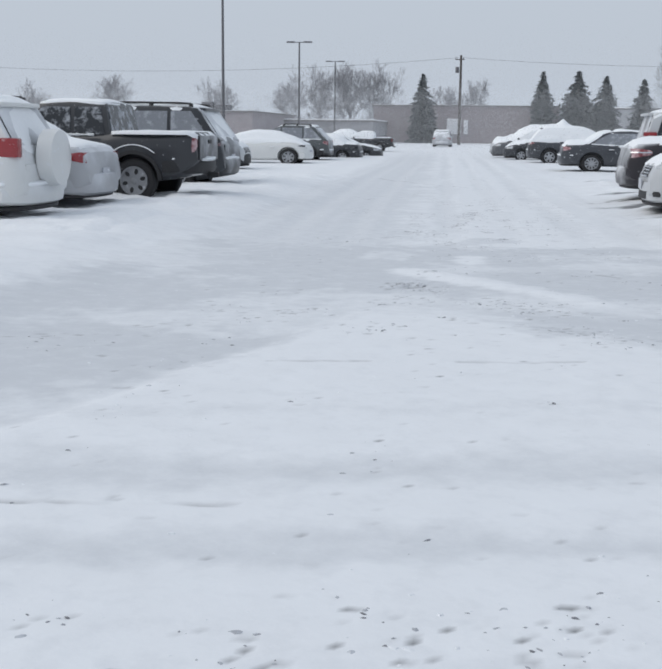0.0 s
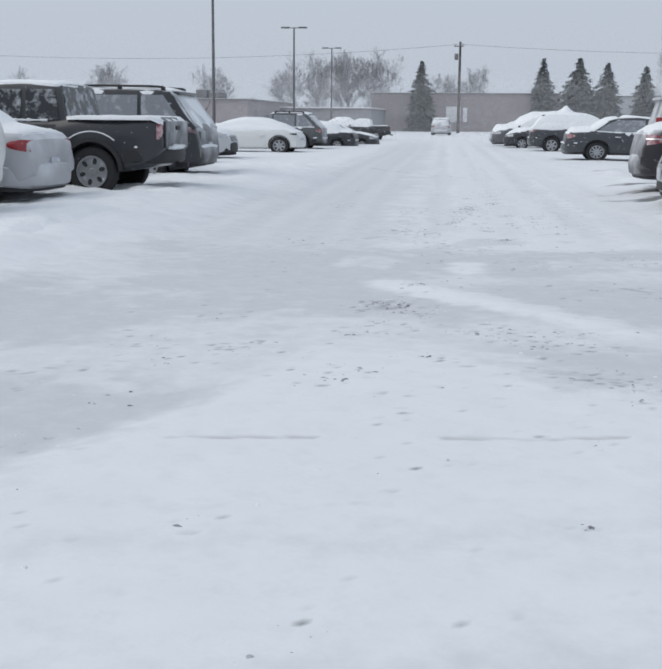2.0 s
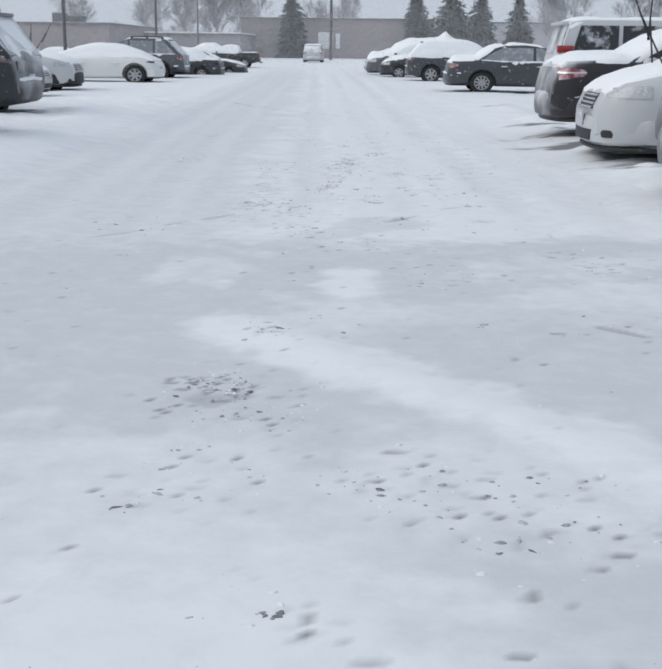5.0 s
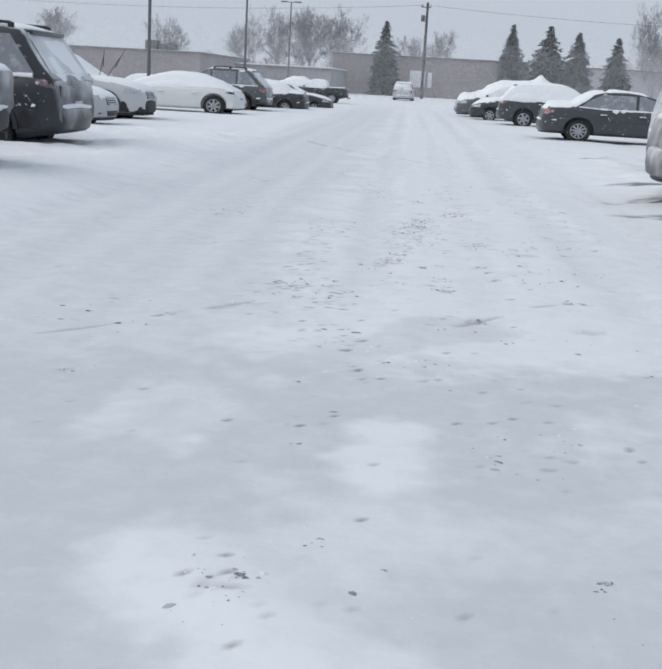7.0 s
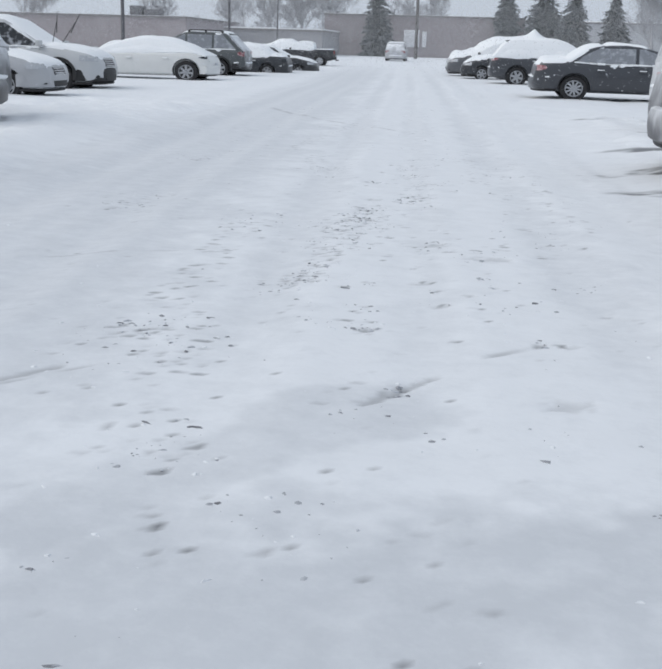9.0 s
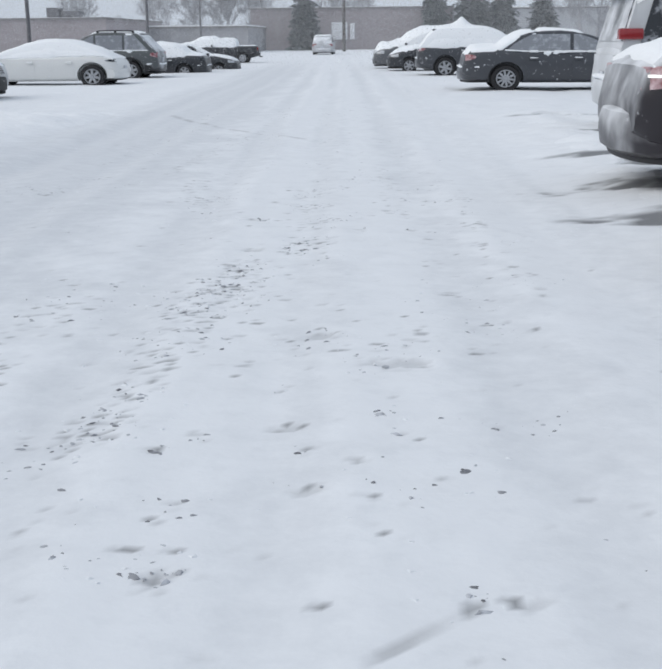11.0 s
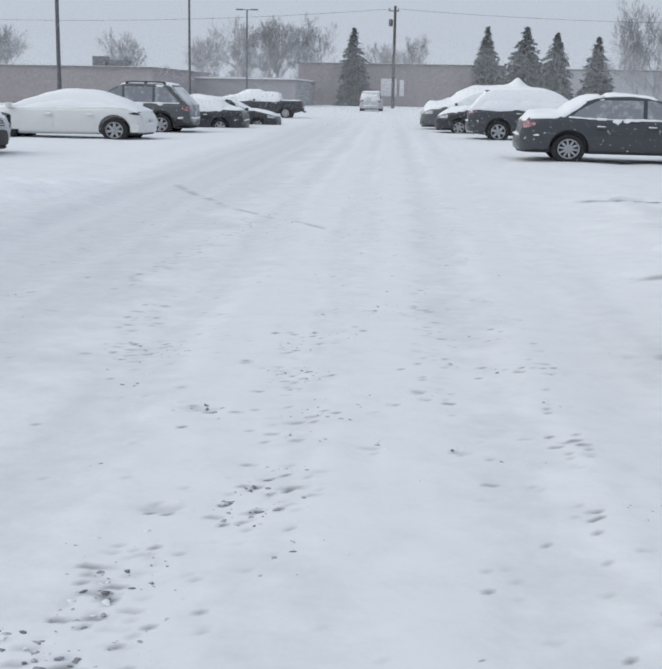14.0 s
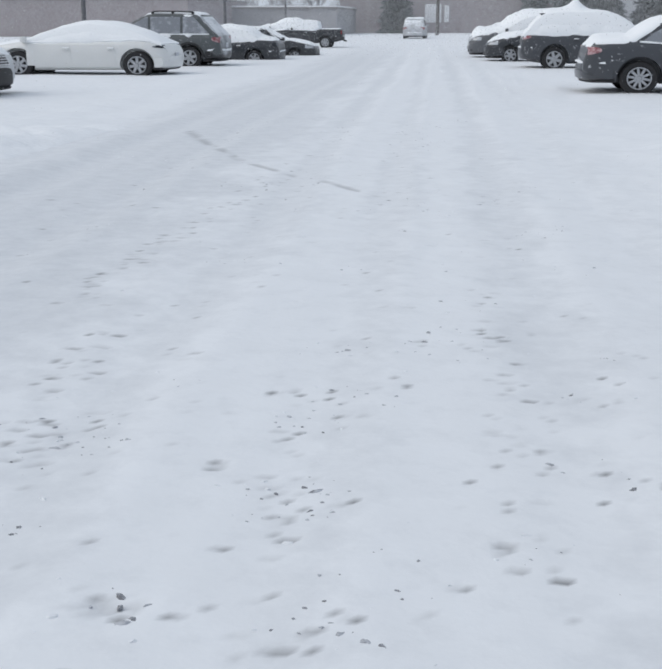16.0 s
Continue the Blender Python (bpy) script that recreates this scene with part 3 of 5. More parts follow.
    bp = nt.nodes.new("ShaderNodeBump")
    bp.inputs["Strength"].default_value, bp.inputs["Distance"].default_value = 0.22, 0.010
    nt.links.new(n2.outputs["Fac"], bp.inputs["Height"])
    nt.links.new(bp.outputs[0], b.inputs["Normal"])
    me.materials.append(m)
    tagged(new("ground", me), "snow-covered car park with packed tyre tracks", "ground", kind="structure")


build_ground()


def snow_bank(x0, x1, y0, y1, high, seed, label):
    """Churned, lumpy snow that ploughs and wheels have left before a parked row."""
    xs, ys = np.arange(x0, x1, 0.055), np.arange(y0, y1, 0.055)
    gx, gy = np.meshgrid(xs, ys)
    shift = gx - (verge(gy) + 4.0 if x0 < 0 else 0)
    edge = np.minimum(np.minimum(gx - x0, x1 - gx) / 0.8, np.minimum(gy - y0, y1 - gy) / 1.5)
    lumps = 0.5 + 0.5 * vnoise(shift / 0.9, gy / 0.75, seed) + 0.45 * vnoise(gx / 0.36, gy / 0.30, seed + 1) + 0.24 * vnoise(gx / 0.16, gy / 0.13, seed + 2) + 0.10 * vnoise(gx / 0.08, gy / 0.07, seed + 3)
    gap = bare(gx, gy)
    gz = base_height(gx, gy) + bank_lumps(gx, gy) - 0.03 + (high * np.clip(lumps, -0.2, 1.6) + 0.02) * step(0, 1, edge) * (1 - gap) - 0.06 * (1 - step(0, 0.3, edge)) - 0.08 * gap
    nx, ny = len(xs), len(ys)
    i = (np.arange(nx - 1)[None, :] + nx * np.arange(ny - 1)[:, None]).ravel()
    faces = np.stack([i, i + 1, i + 1 + nx, i + nx], -1).tolist()
    ob = mesh_from("snow_bank", np.stack([gx, gy, gz], -1).reshape(-1, 3).tolist(), faces, M_BANK, None, True)
    tagged(ob, label, "snow bank", kind="structure")


snow_bank(-7.4, -3.7, 4.5, 27.0, 0.075, 81, "lumpy snow bank along the parked cars")
snow_bank(2.35, 4.6, 7.0, 26.0, 0.06, 91, "churned snow by the parked cars' bumpers")


# ---- vehicles ----
# profiles run from the rear (0) to the nose (1); heights in metres at true size
KINDS = {
    "sedan": dict(L=4.85, W=1.83, H=1.47, r=0.33, belt=0.96, axles=(0.195, 0.775), cab=(0.13, 0.30, 0.50, 0.74), pillars=(0.49,),
                  top=((0, 0.66), (0.012, 0.90), (0.035, 0.99), (0.15, 1.02), (0.30, 0.97), (0.70, 0.95), (0.76, 0.97), (0.94, 0.82), (0.985, 0.74), (1, 0.62))),
    "suv": dict(L=4.75, W=1.92, H=1.80, r=0.38, belt=1.13, axles=(0.215, 0.80), cab=(0.012, 0.055, 0.54, 0.70), pillars=(0.245, 0.45),
                top=((0, 0.78), (0.008, 1.06), (0.03, 1.13), (0.68, 1.13), (0.74, 1.15), (0.95, 1.05), (0.985, 0.95), (1, 0.78))),
    "crossover": dict(L=4.62, W=1.84, H=1.68, r=0.35, belt=1.04, axles=(0.20, 0.79), cab=(0.012, 0.10, 0.50, 0.74), pillars=(0.25, 0.46),
                      top=((0, 0.72), (0.010, 0.98), (0.03, 1.05), (0.68, 1.04), (0.76, 1.06), (0.94, 0.90), (0.985, 0.80), (1, 0.66))),
    "van": dict(L=5.08, W=1.98, H=1.76, r=0.34, belt=1.05, axles=(0.20, 0.79), cab=(0.012, 0.05, 0.60, 0.86), pillars=(0.26, 0.50),
                top=((0, 0.72), (0.010, 1.0), (0.03, 1.06), (0.76, 1.05), (0.86, 1.04), (0.95, 0.93), (0.985, 0.82), (1, 0.66))),
    "pickup": dict(L=5.3, W=1.88, H=1.80, r=0.40, belt=1.20, axles=(0.212, 0.805), cab=(0.292, 0.315, 0.545, 0.68), pillars=(0.43,),
                   top=((0, 0.90), (0.004, 1.18), (0.02, 1.25), (0.285, 1.25), (0.315, 1.20), (0.67, 1.20), (0.72, 1.20), (0.95, 1.10), (0.985, 1.0), (1, 0.85))),
    "hatch": dict(L=4.3, W=1.76, H=1.50, r=0.31, belt=0.95, axles=(0.19, 0.80), cab=(0.012, 0.10, 0.46, 0.73), pillars=(0.28, 0.46),
                  top=((0, 0.64), (0.010, 0.90), (0.03, 0.97), (0.66, 0.95), (0.75, 0.97), (0.94, 0.80), (0.985, 0.72), (1, 0.60))),
}
PLAN = ((0, 0.80), (0.012, 0.88), (0.035, 0.95), (0.09, 0.99), (0.15, 1.0), (0.86, 1.0), (0.93, 0.95), (0.97, 0.87), (1, 0.68))
UNDER = ((0, 0.46), (0.02, 0.36), (0.06, 0.28), (0.14, 0.23), (0.88, 0.21), (0.95, 0.24), (1, 0.36))
RING = ((0.0, 0.0), (0.82, 0.0), (0.95, 0.10), (0.985, 0.28), (1.0, 0.55), (0.985, 0.80), (0.945, 0.94), (0.88, 1.0))


def wheel_part(root, k, s, x, y, side, spokes, rim_mat, wide):
    r, wd = k["r"] * s, 0.22 * s
    c = Matrix.Translation((x, y, r))
    tyre = lathe(((r * 0.62, -wd * 0.46), (r * 0.9, -wd * 0.5), (r * 0.98, -wd * 0.36), (r, -wd * 0.1), (r, wd * 0.1), (r * 0.98, wd * 0.36), (r * 0.9, wd * 0.5), (r * 0.62, wd * 0.46)))
    tyre.transform(c)
    w = part("wheel", tyre, M_RUBBER, root, "snow-dusted black tyre")
    o = side * wd * 0.40
    rim = bmesh.new()
    for i in range(0 if wide > 2 else spokes):
        a = 2 * math.pi * (i + 0.25) / spokes
        m = Matrix.Translation((0, o, 0)) @ Matrix.Rotation(a, 4, "Y")
        n0 = len(rim.verts)
        add_box(rim, r * 0.34, 0, 0, r * 0.52, 0.03 * s, r * (wide / spokes), 0.006 * s)
        rim.verts.ensure_lookup_table()
        for v in rim.verts[n0:]:
            v.co = m @ v.co
    hub = lathe(((0.001, o + side * 0.034 * s), (r * 0.12, o + side * 0.032 * s), (r * 0.16, o + side * 0.005)), 16)
    lip = lathe(((r * 0.56, o - side * 0.03), (r * 0.58, o + side * 0.035 * s), (r * 0.64, o + side * 0.035 * s), (r * 0.66, o - side * 0.02)), 28)
    for extra in (hub, lip):
        me = bpy.data.meshes.new("t")
        extra.to_mesh(me)
        extra.free()
        rim.from_mesh(me)
        bpy.data.meshes.remove(me)
    if wide > 2:
        plate_bm = lathe(((0.001, o + side * 0.012), (r * 0.60, o + side * 0.012)), 28)
        me = bpy.data.meshes.new("t")
        plate_bm.to_mesh(me)
        plate_bm.free()
        rim.from_mesh(me)
        bpy.data.meshes.remove(me)
        for i in range(spokes):
            a = 2 * math.pi * (i + 0.75) / spokes
            hole = lathe(((0.001, o + side * 0.018 * s), (r * 0.085, o + side * 0.018 * s), (r * 0.10, o)), 14)
            hole.transform(c @ Matrix.Rotation(-a, 4, "Y") @ Matrix.Translation((r * 0.42, 0, 0)) @ Matrix.Diagonal((1.45, 1, 1, 1)))
            part("rim_vent", hole, M_DARK, w)
    rim.transform(c)
    part("rim", rim, rim_mat, w, "%d-spoke alloy rim with snow" % spokes)
    disc = lathe(((0.001, o - side * 0.05), (r * 0.62, o - side * 0.05)), 24)
    disc.transform(c)
    part("brake_disc", disc, M_DARK, w)


def vehicle(name, kind, at, heading, mat, label, category, s=1.0, sink=0.10, snow=(), glass=None, spokes=6, rear=True, front=True, rails=False, spare=False, wipers=False,
            clad=False, plate=True, snow_peak=0.0, rear_snow=False, bar=False, ledge=True, sx=1.0, lamp=None, cab=None, cabin_mat=None, lens_u=None, high_lens=None, near=0, over=None, lens_z=None, high_tall=0.135):
    k = dict(KINDS[kind])
    k.update(over or {})
    if cab:
        k["cab"] = cab
    L, W, H, belt = k["L"] * s, k["W"] * s, k["H"] * s, k["belt"] * s
    glass = glass or M_GLASS
    skin_mat = driven(mat) if rear_snow else mat
    gz = float(base_height(np.array(at[0]), np.array(at[1]))) - sink
    root = thing(name, pose(at[0], at[1], gz, 0, 0, heading) @ Matrix.Diagonal((sx, sx, 1, 1)), label, category, "parked vehicles")
    pu, pz = zip(*k["top"])
    top = lambda u: float(np.interp(u, pu, pz)) * s
    plan = lambda u: float(np.interp(u, *zip(*PLAN))) * W / 2
    under = lambda u: float(np.interp(u, *zip(*UNDER))) * s * ({"suv": 1.1, "pickup": 1.65}.get(kind, 1.0))
    X = lambda u: (u - 0.5) * L

    def half(u, z):
        zb, zt = under(u), top(u)
        f = (z - zb) / max(0.01, zt - zb)
        return plan(u) * float(np.interp(f, [p[1] for p in RING], [p[0] for p in RING]))

    us = sorted({0, 0.006, 0.012, 0.02, 0.035, 0.06, 0.09, 0.93, 0.95, 0.97, 0.985, 0.994, 1, *np.linspace(0.12, 0.90, 22)})
    rings = []
    for u in us:
        zb, zt, w = under(u), top(u), plan(u)
        right = [(X(u), -w * a, zb + (zt - zb) * f) for a, f in RING]
        rings.append(right + [(X(u), -w * 0.4, zt + 0.02 * s), (X(u), w * 0.4, zt + 0.02 * s)] + [(p[0], -p[1], p[2]) for p in reversed(right[1:])])
    body = part("body", ring_loft(rings), skin_mat, root)
    # wheel arches cut through the body
    cut = bmesh.new()
    ar = k["r"] * s * 1.17
    for a in k["axles"]:
        bmesh.ops.create_cone(cut, cap_ends=True, segments=30, radius1=ar, radius2=ar, depth=0.52 * s, matrix=Matrix.Translation((X(a), W / 2, k["r"] * s + 0.02)) @ Matrix.Rotation(math.pi / 2, 4, "X"))
        bmesh.ops.create_cone(cut, cap_ends=True, segments=30, radius1=ar, radius2=ar, depth=0.52 * s, matrix=Matrix.Translation((X(a), -W / 2, k["r"] * s + 0.02)) @ Matrix.Rotation(math.pi / 2, 4, "X"))
    cme = bpy.data.meshes.new("cut")
    cut.to_mesh(cme)
    cut.free()
    cutter = new("cut", cme)
    cutter.matrix_world = root.matrix_world.copy()
    bo = body.modifiers.new("arches", "BOOLEAN")
    bo.object, bo.operation, bo.solver = cutter, "DIFFERENCE", "EXACT"
    bpy.context.view_layer.update()
    done = bpy.data.meshes.new_from_object(body.evaluated_get(bpy.context.evaluated_depsgraph_get()))
    body.modifiers.clear()
    body.data = done
    done.materials.clear()
    done.materials.append(skin_mat)
    done.polygons.foreach_set("material_index", [0] * len(done.polygons))
    done.set_sharp_from_angle(angle=radians(35))
    bpy.data.objects.remove(cutter)

    # cabin
    c0, c1, c2, c3 = k["cab"]
    rng_h = random.Random(at[0] * 7 + at[1])
    wb, wr = W / 2 * 0.90, W / 2 * (0.76 if kind == "sedan" else 0.80)
    zb0 = belt - 0.05 * s

    if kind == "sedan" or glass == M_SNOW:
        rear_u, rear_f = [c0, c0 + 0.40 * (c1 - c0), c0 + 0.75 * (c1 - c0), c1, c1 + 0.07], [0, 0.52, 0.81, 0.93, 0.985]
        front_u, front_f = [c3, c3 - 0.30 * (c3 - c2), c3 - 0.65 * (c3 - c2), c2, c2 - 0.06], [0, 0.42, 0.76, 0.95, 1.0]
    else:
        rear_u, rear_f = [c0, c0 + 0.85 * (c1 - c0), c1, c1 + 0.05], [0, 0.86, 0.94, 0.985]
        front_u, front_f = [c3, c3 - 0.85 * (c3 - c2), c2, c2 - 0.05], [0, 0.84, 0.95, 1.0]

    def cab_z(u):
        f = np.interp(u, rear_u + front_u[::-1], rear_f + front_f[::-1])
        return zb0 + float(f) * (H - zb0)

    def cab_half(z):
        return wb + (wr - wb) * (z - zb0) / (H - zb0)

    crings = []
    for u in sorted({c0 + 0.001, *rear_u[1:], *front_u[1:], *np.linspace(c0 + 0.001, c1, 5), *np.linspace(c1, c2, 9), *np.linspace(c2, c3 - 0.001, 6)}):
        z = max(cab_z(u), zb0 + 0.02)
        hw = cab_half(z)
        e = min(0.05 * s, (z - zb0) * 0.4)
        right = [(X(u), -wb, zb0 - 0.04), (X(u), -cab_half(zb0 + (z - zb0) * 0.5), zb0 + (z - zb0) * 0.5), (X(u), -cab_half(z - e), z - e), (X(u), -hw + 0.35 * e, z - 0.3 * e), (X(u), -hw + 1.6 * e, z), (X(u), -hw * 0.4, z + 0.4 * e)]
        crings.append(right + [(p[0], -p[1], p[2]) for p in reversed(right)])
    part("cabin", ring_loft(crings), cabin_mat or skin_mat, root)

    # side windows between the pillars
    lo, hi = 0.10, 0.84
    edges = [None, *k["pillars"], None]
    for side in (() if glass == M_SNOW else (-1, 1)):
        for a, b in zip(edges, edges[1:]):
            grid = []
            for f in np.linspace(lo, hi, 5):
                z = zb0 + f * (H - zb0)
                ua = float(np.interp(f, rear_f, rear_u)) + (0.045 if kind != "pickup" else 0.02) if a is None else a + 0.008
                ub = float(np.interp(f, front_f, front_u)) - 0.03 if b is None else b - 0.008
                grid.append([(X(ua + (ub - ua) * t), side * (cab_half(z) + 0.012), z) for t in (0, 0.33, 0.67, 1)])
            bm = bmesh.new()
            rows = [[bm.verts.new(p) for p in r] for r in grid]
            fs = [bm.faces.new((r0[i], r0[i + 1], r1[i + 1], r1[i])) for r0, r1 in zip(rows, rows[1:]) for i in range(3)]
            bmesh.ops.recalc_face_normals(bm, faces=fs)
            ex = bmesh.ops.extrude_face_region(bm, geom=fs)
            for v in ex["geom"]:
                if isinstance(v, bmesh.types.BMVert):
                    v.co.y -= side * 0.03
            bmesh.ops.recalc_face_normals(bm, faces=bm.faces)
            part("window", bm, glass, root, "snow-flecked tinted side window")
    # windscreen and rear window
    for nm, ua, ub, sgn in (() if glass == M_SNOW else (("windscreen", c3, c2, 1), ("rear_window", c0, c1, -1))):
        bm = bmesh.new()
        rows = []
        for f in (0.12, 0.3, 0.5, 0.7, 0.86):
            z = zb0 + f * (H - zb0)
            u = float(np.interp(f, front_f, front_u) if sgn > 0 else np.interp(f, rear_f, rear_u))
            rows.append([bm.verts.new((X(u) + sgn * 0.012 * s, t * (cab_half(z) - 0.07 * s), z + 0.012 * s)) for t in (-1, -0.4, 0.4, 1)])
        fs = [bm.faces.new((r0[i], r0[i + 1], r1[i + 1], r1[i])) for r0, r1 in zip(rows, rows[1:]) for i in range(3)]
        ex = bmesh.ops.extrude_face_region(bm, geom=fs)
        for v in ex["geom"]:
            if isinstance(v, bmesh.types.BMVert):
                v.co.x -= sgn * 0.03
        bmesh.ops.recalc_face_normals(bm, faces=bm.faces)
        part(nm, bm, driven(glass, 0.05) if rear_snow and nm == "rear_window" else glass, root, "snow-dusted glass")

    def patch(u0, u1, z0, z1, side, off=0.008, nu=4, nz=3):
        bm = bmesh.new()
        rows = []
        for z in np.linspace(z0, z1, nz):
            rows.append([bm.verts.new((X(u), side * (half(u, min(z, top(u) - 0.01)) + off), min(z, top(u) - 0.01))) for u in np.linspace(u0, u1, nu)])
        fs = [bm.faces.new((r0[i], r0[i + 1], r1[i + 1], r1[i])) for r0, r1 in zip(rows, rows[1:]) for i in range(nu - 1)]
        ex = bmesh.ops.extrude_face_region(bm, geom=fs)
        for v in ex["geom"]:
            if isinstance(v, bmesh.types.BMVert):
                v.co.y -= side * (off + 0.02)
        bmesh.ops.recalc_face_normals(bm, faces=bm.faces)
        return bm

    def wedge(u0, u1, z0, z1, side, off, rise, fall):
        """A lamp that narrows as it runs along the flank."""
        bm = bmesh.new()
        rows = []
        for f in np.linspace(0, 1, 5):
            row = []
            for t in np.linspace(0, 1, 8):
                lo_, hi_ = z0 + rise * (z1 - z0) * t ** 1.3, z1 - fall * (z1 - z0) * t ** 1.3
                u = u0 + (u1 - u0) * t * (1 - 0.10 * (2 * f - 1) ** 2)
                z = min(lo_ + (hi_ - lo_) * f, top(u) - 0.012)
                row.append(bm.verts.new((X(u), side * (half(u, z) + off * (1 - 0.6 * abs(2 * f - 1) ** 3)), z)))
            rows.append(row)
        ex = bmesh.ops.extrude_face_region(bm, geom=[bm.faces.new((a[i], a[i + 1], b[i + 1], b[i])) for a, b in zip(rows, rows[1:]) for i in range(7)])
        for v in ex["geom"]:
            if isinstance(v, bmesh.types.BMVert):
                v.co.y -= side * (off + 0.02)
        bmesh.ops.recalc_face_normals(bm, faces=bm.faces)
        return bm

    def nose_x(z):
        us_ = np.linspace(0.80, 1, 60)
        ok = [u for u in us_ if top(u) >= z]
        return X(max(ok)) if ok else X(0.9)

    def tail_x(z):
        us_ = np.linspace(0, 0.15, 80)
        ok = [u for u in us_ if top(u) >= z]
        return X(min(ok)) if ok else X(0.05)

    def bumper(xe, sgn, w, zc, hgt, dep):
        rings = []
        wrap = min(0.34, max(0.02, (k["axles"][0] * L - ar) / s - 0.36)) if sgn < 0 else 0.34
        for t in np.linspace(-1, 1, 13):
            xc = xe - sgn * (0.16 * abs(t) ** 2 + wrap * abs(t) ** 8) * s
            e = 1 - 0.25 * abs(t) ** 6
            rings.append([(xc + sgn * dep * a, t * w, zc + hgt * b * e) for a, b in ((-0.6, -0.5), (0.1, -0.5), (0.42, -0.38), (0.5, -0.1), (0.5, 0.2), (0.38, 0.42), (0.1, 0.5), (-0.6, 0.5))])
        return ring_loft(rings)

    def front_strip(y0, y1, z0, z1, off, taper=0.0):
        bm = bmesh.new()
        rows = []
        for z, cutin in ((z0, taper), (z1, 0)):
            row = []
            for y in np.linspace(y0 + cutin * (y1 - y0), y1 - cutin * (y1 - y0), 9):
                t = abs(y) / (W / 2 * 0.975)
                row.append(bm.verts.new((X(1) - 0.03 - (0.16 * t ** 2 + 0.34 * t ** 8) * s + 0.09 * s + off, y, z)))
            rows.append(row)
        fs = [bm.faces.new((rows[0][i], rows[0][i + 1], rows[1][i + 1], rows[1][i])) for i in range(8)]
        ex = bmesh.ops.extrude_face_region(bm, geom=fs)
        for v in ex["geom"]:
            if isinstance(v, bmesh.types.BMVert):
                v.co.x -= 0.07
        bmesh.ops.recalc_face_normals(bm, faces=bm.faces)
        return bm

    def clinging(name, cx, cy, cz, rx, ry, rz, seed):
        bm = bmesh.new()
        bmesh.ops.create_icosphere(bm, subdivisions=3, radius=1)
        for v in bm.verts:
            n = 1 + 0.28 * float(vnoise(v.co.x * 1.7 + seed, v.co.y * 1.7 + v.co.z * 1.3, 71)) + 0.14 * float(vnoise(v.co.x * 4 + seed, v.co.z * 4 - v.co.y * 3, 72))
            v.co = Vector((cx + v.co.x * rx * n, cy + v.co.y * ry * n, cz + v.co.z * rz * n))
        return part(name, bm, M_SNOW, root, "clinging lump of snow")

    tall = kind in ("suv", "crossover", "van", "hatch")
    tz0, tz1 = {"sedan": (0.76, 0.93), "pickup": (0.92, 1.19), "suv": (0.97, 1.11), "crossover": (0.80, 1.0), "van": (0.8, 1.02), "hatch": (0.72, 0.92)}[kind]
    tz0, tz1 = lens_z or (tz0, tz1)
    for side in (-1, 1):
        # doors as panels a little proud of the body, with handles
        a0 = k["axles"][0] + ar / L + 0.015
        marks = [a0, *[p for p in k["pillars"] if p > a0 + 0.06], c3 - 0.05]
        if kind == "pickup":
            marks = [0.32, 0.43, 0.65]
        for d0, d1 in zip(marks, marks[1:]):
            door = part("door", patch(d0 + 0.004, d1 - 0.004, 0.34 * s, belt - 0.06 * s, side, 0.007, 5, 5), mat, root)
            part("handle", box(X(d0 + 0.03), side * (half(d0 + 0.03, belt - 0.17 * s) + 0.03), belt - 0.17 * s, 0.19 * s, 0.04, 0.055 * s, bevel=0.016), mat, door)
            part("handle_snow", tube((X(d0 + 0.012), side * (half(d0 + 0.03, belt - 0.17 * s) + 0.035), belt - 0.136 * s), (X(d0 + 0.044), side * (half(d0 + 0.03, belt - 0.17 * s) + 0.035), belt - 0.14 * s), 0.016 * s, 0.011 * s, 6), M_SNOW, door, "snow lying on the handle")
        if clad:
            for a in k["axles"]:
                rows = []
                for t in np.linspace(0.0, math.pi, 17):
                    cz, cx_ = k["r"] * s + 0.02, X(a)
                    row = []
                    for rr, yy in ((ar * 0.97, W / 2 - 0.10), (ar * 0.97, W / 2 + 0.016), (ar * 1.11, W / 2 + 0.010), (ar * 1.11, W / 2 - 0.10)):
                        row.append((cx_ + math.cos(t) * rr, side * yy, max(0.12, cz + math.sin(t) * rr)))
                    rows.append(row)
                part("wheel_arch_trim", ring_loft(rows), M_DARK, root, "black plastic wheel arch trim")
            part("sill_cladding", patch(a0, c3 + 0.02, under(0.5) + 0.01, under(0.5) + 0.17 * s, side, 0.014, 8, 3), M_DARK, root)
        lens = wedge(0.006, lens_u or {"sedan": 0.06, "pickup": 0.014, "suv": 0.062}.get(kind, 0.055), tz0 * s, tz1 * s, side, 0.016, *((0.0, 0.0) if kind == "pickup" else (0.30, 0.22)))
        wy = plan(0.004)
        if high_lens:
            lens.free()
            lens = box(X(0) + (0.17 if side == near else 0.27) * s, side * (wb - 0.045), high_lens, 0.30 * s, 0.16, high_tall * s, bevel=0.03)
        else:
            add_box(lens, tail_x(tz1 * s - 0.02) + 0.008, side * (wy - 0.11 * s), (tz0 + tz1) / 2 * s, 0.05, 0.24 * s, (tz1 - tz0) * s * 0.86, 0.022)
        part("tail_light", lens, lamp or M_TAIL, root, "tail lamp with snow on it")
        if lens_u and lamp == M_TAIL_PINK:
            part("chrome_strip", patch(0.012, lens_u * 0.97, (tz0 + tz1) / 2 * s, (tz0 + tz1) / 2 * s + 0.022, side, 0.022, 6, 2), M_CHROME, root, "chrome strip across the tail lamp")
        hz = {"sedan": 0.66, "pickup": 0.84, "suv": 0.86, "crossover": 0.74, "van": 0.78, "hatch": 0.66}[kind]
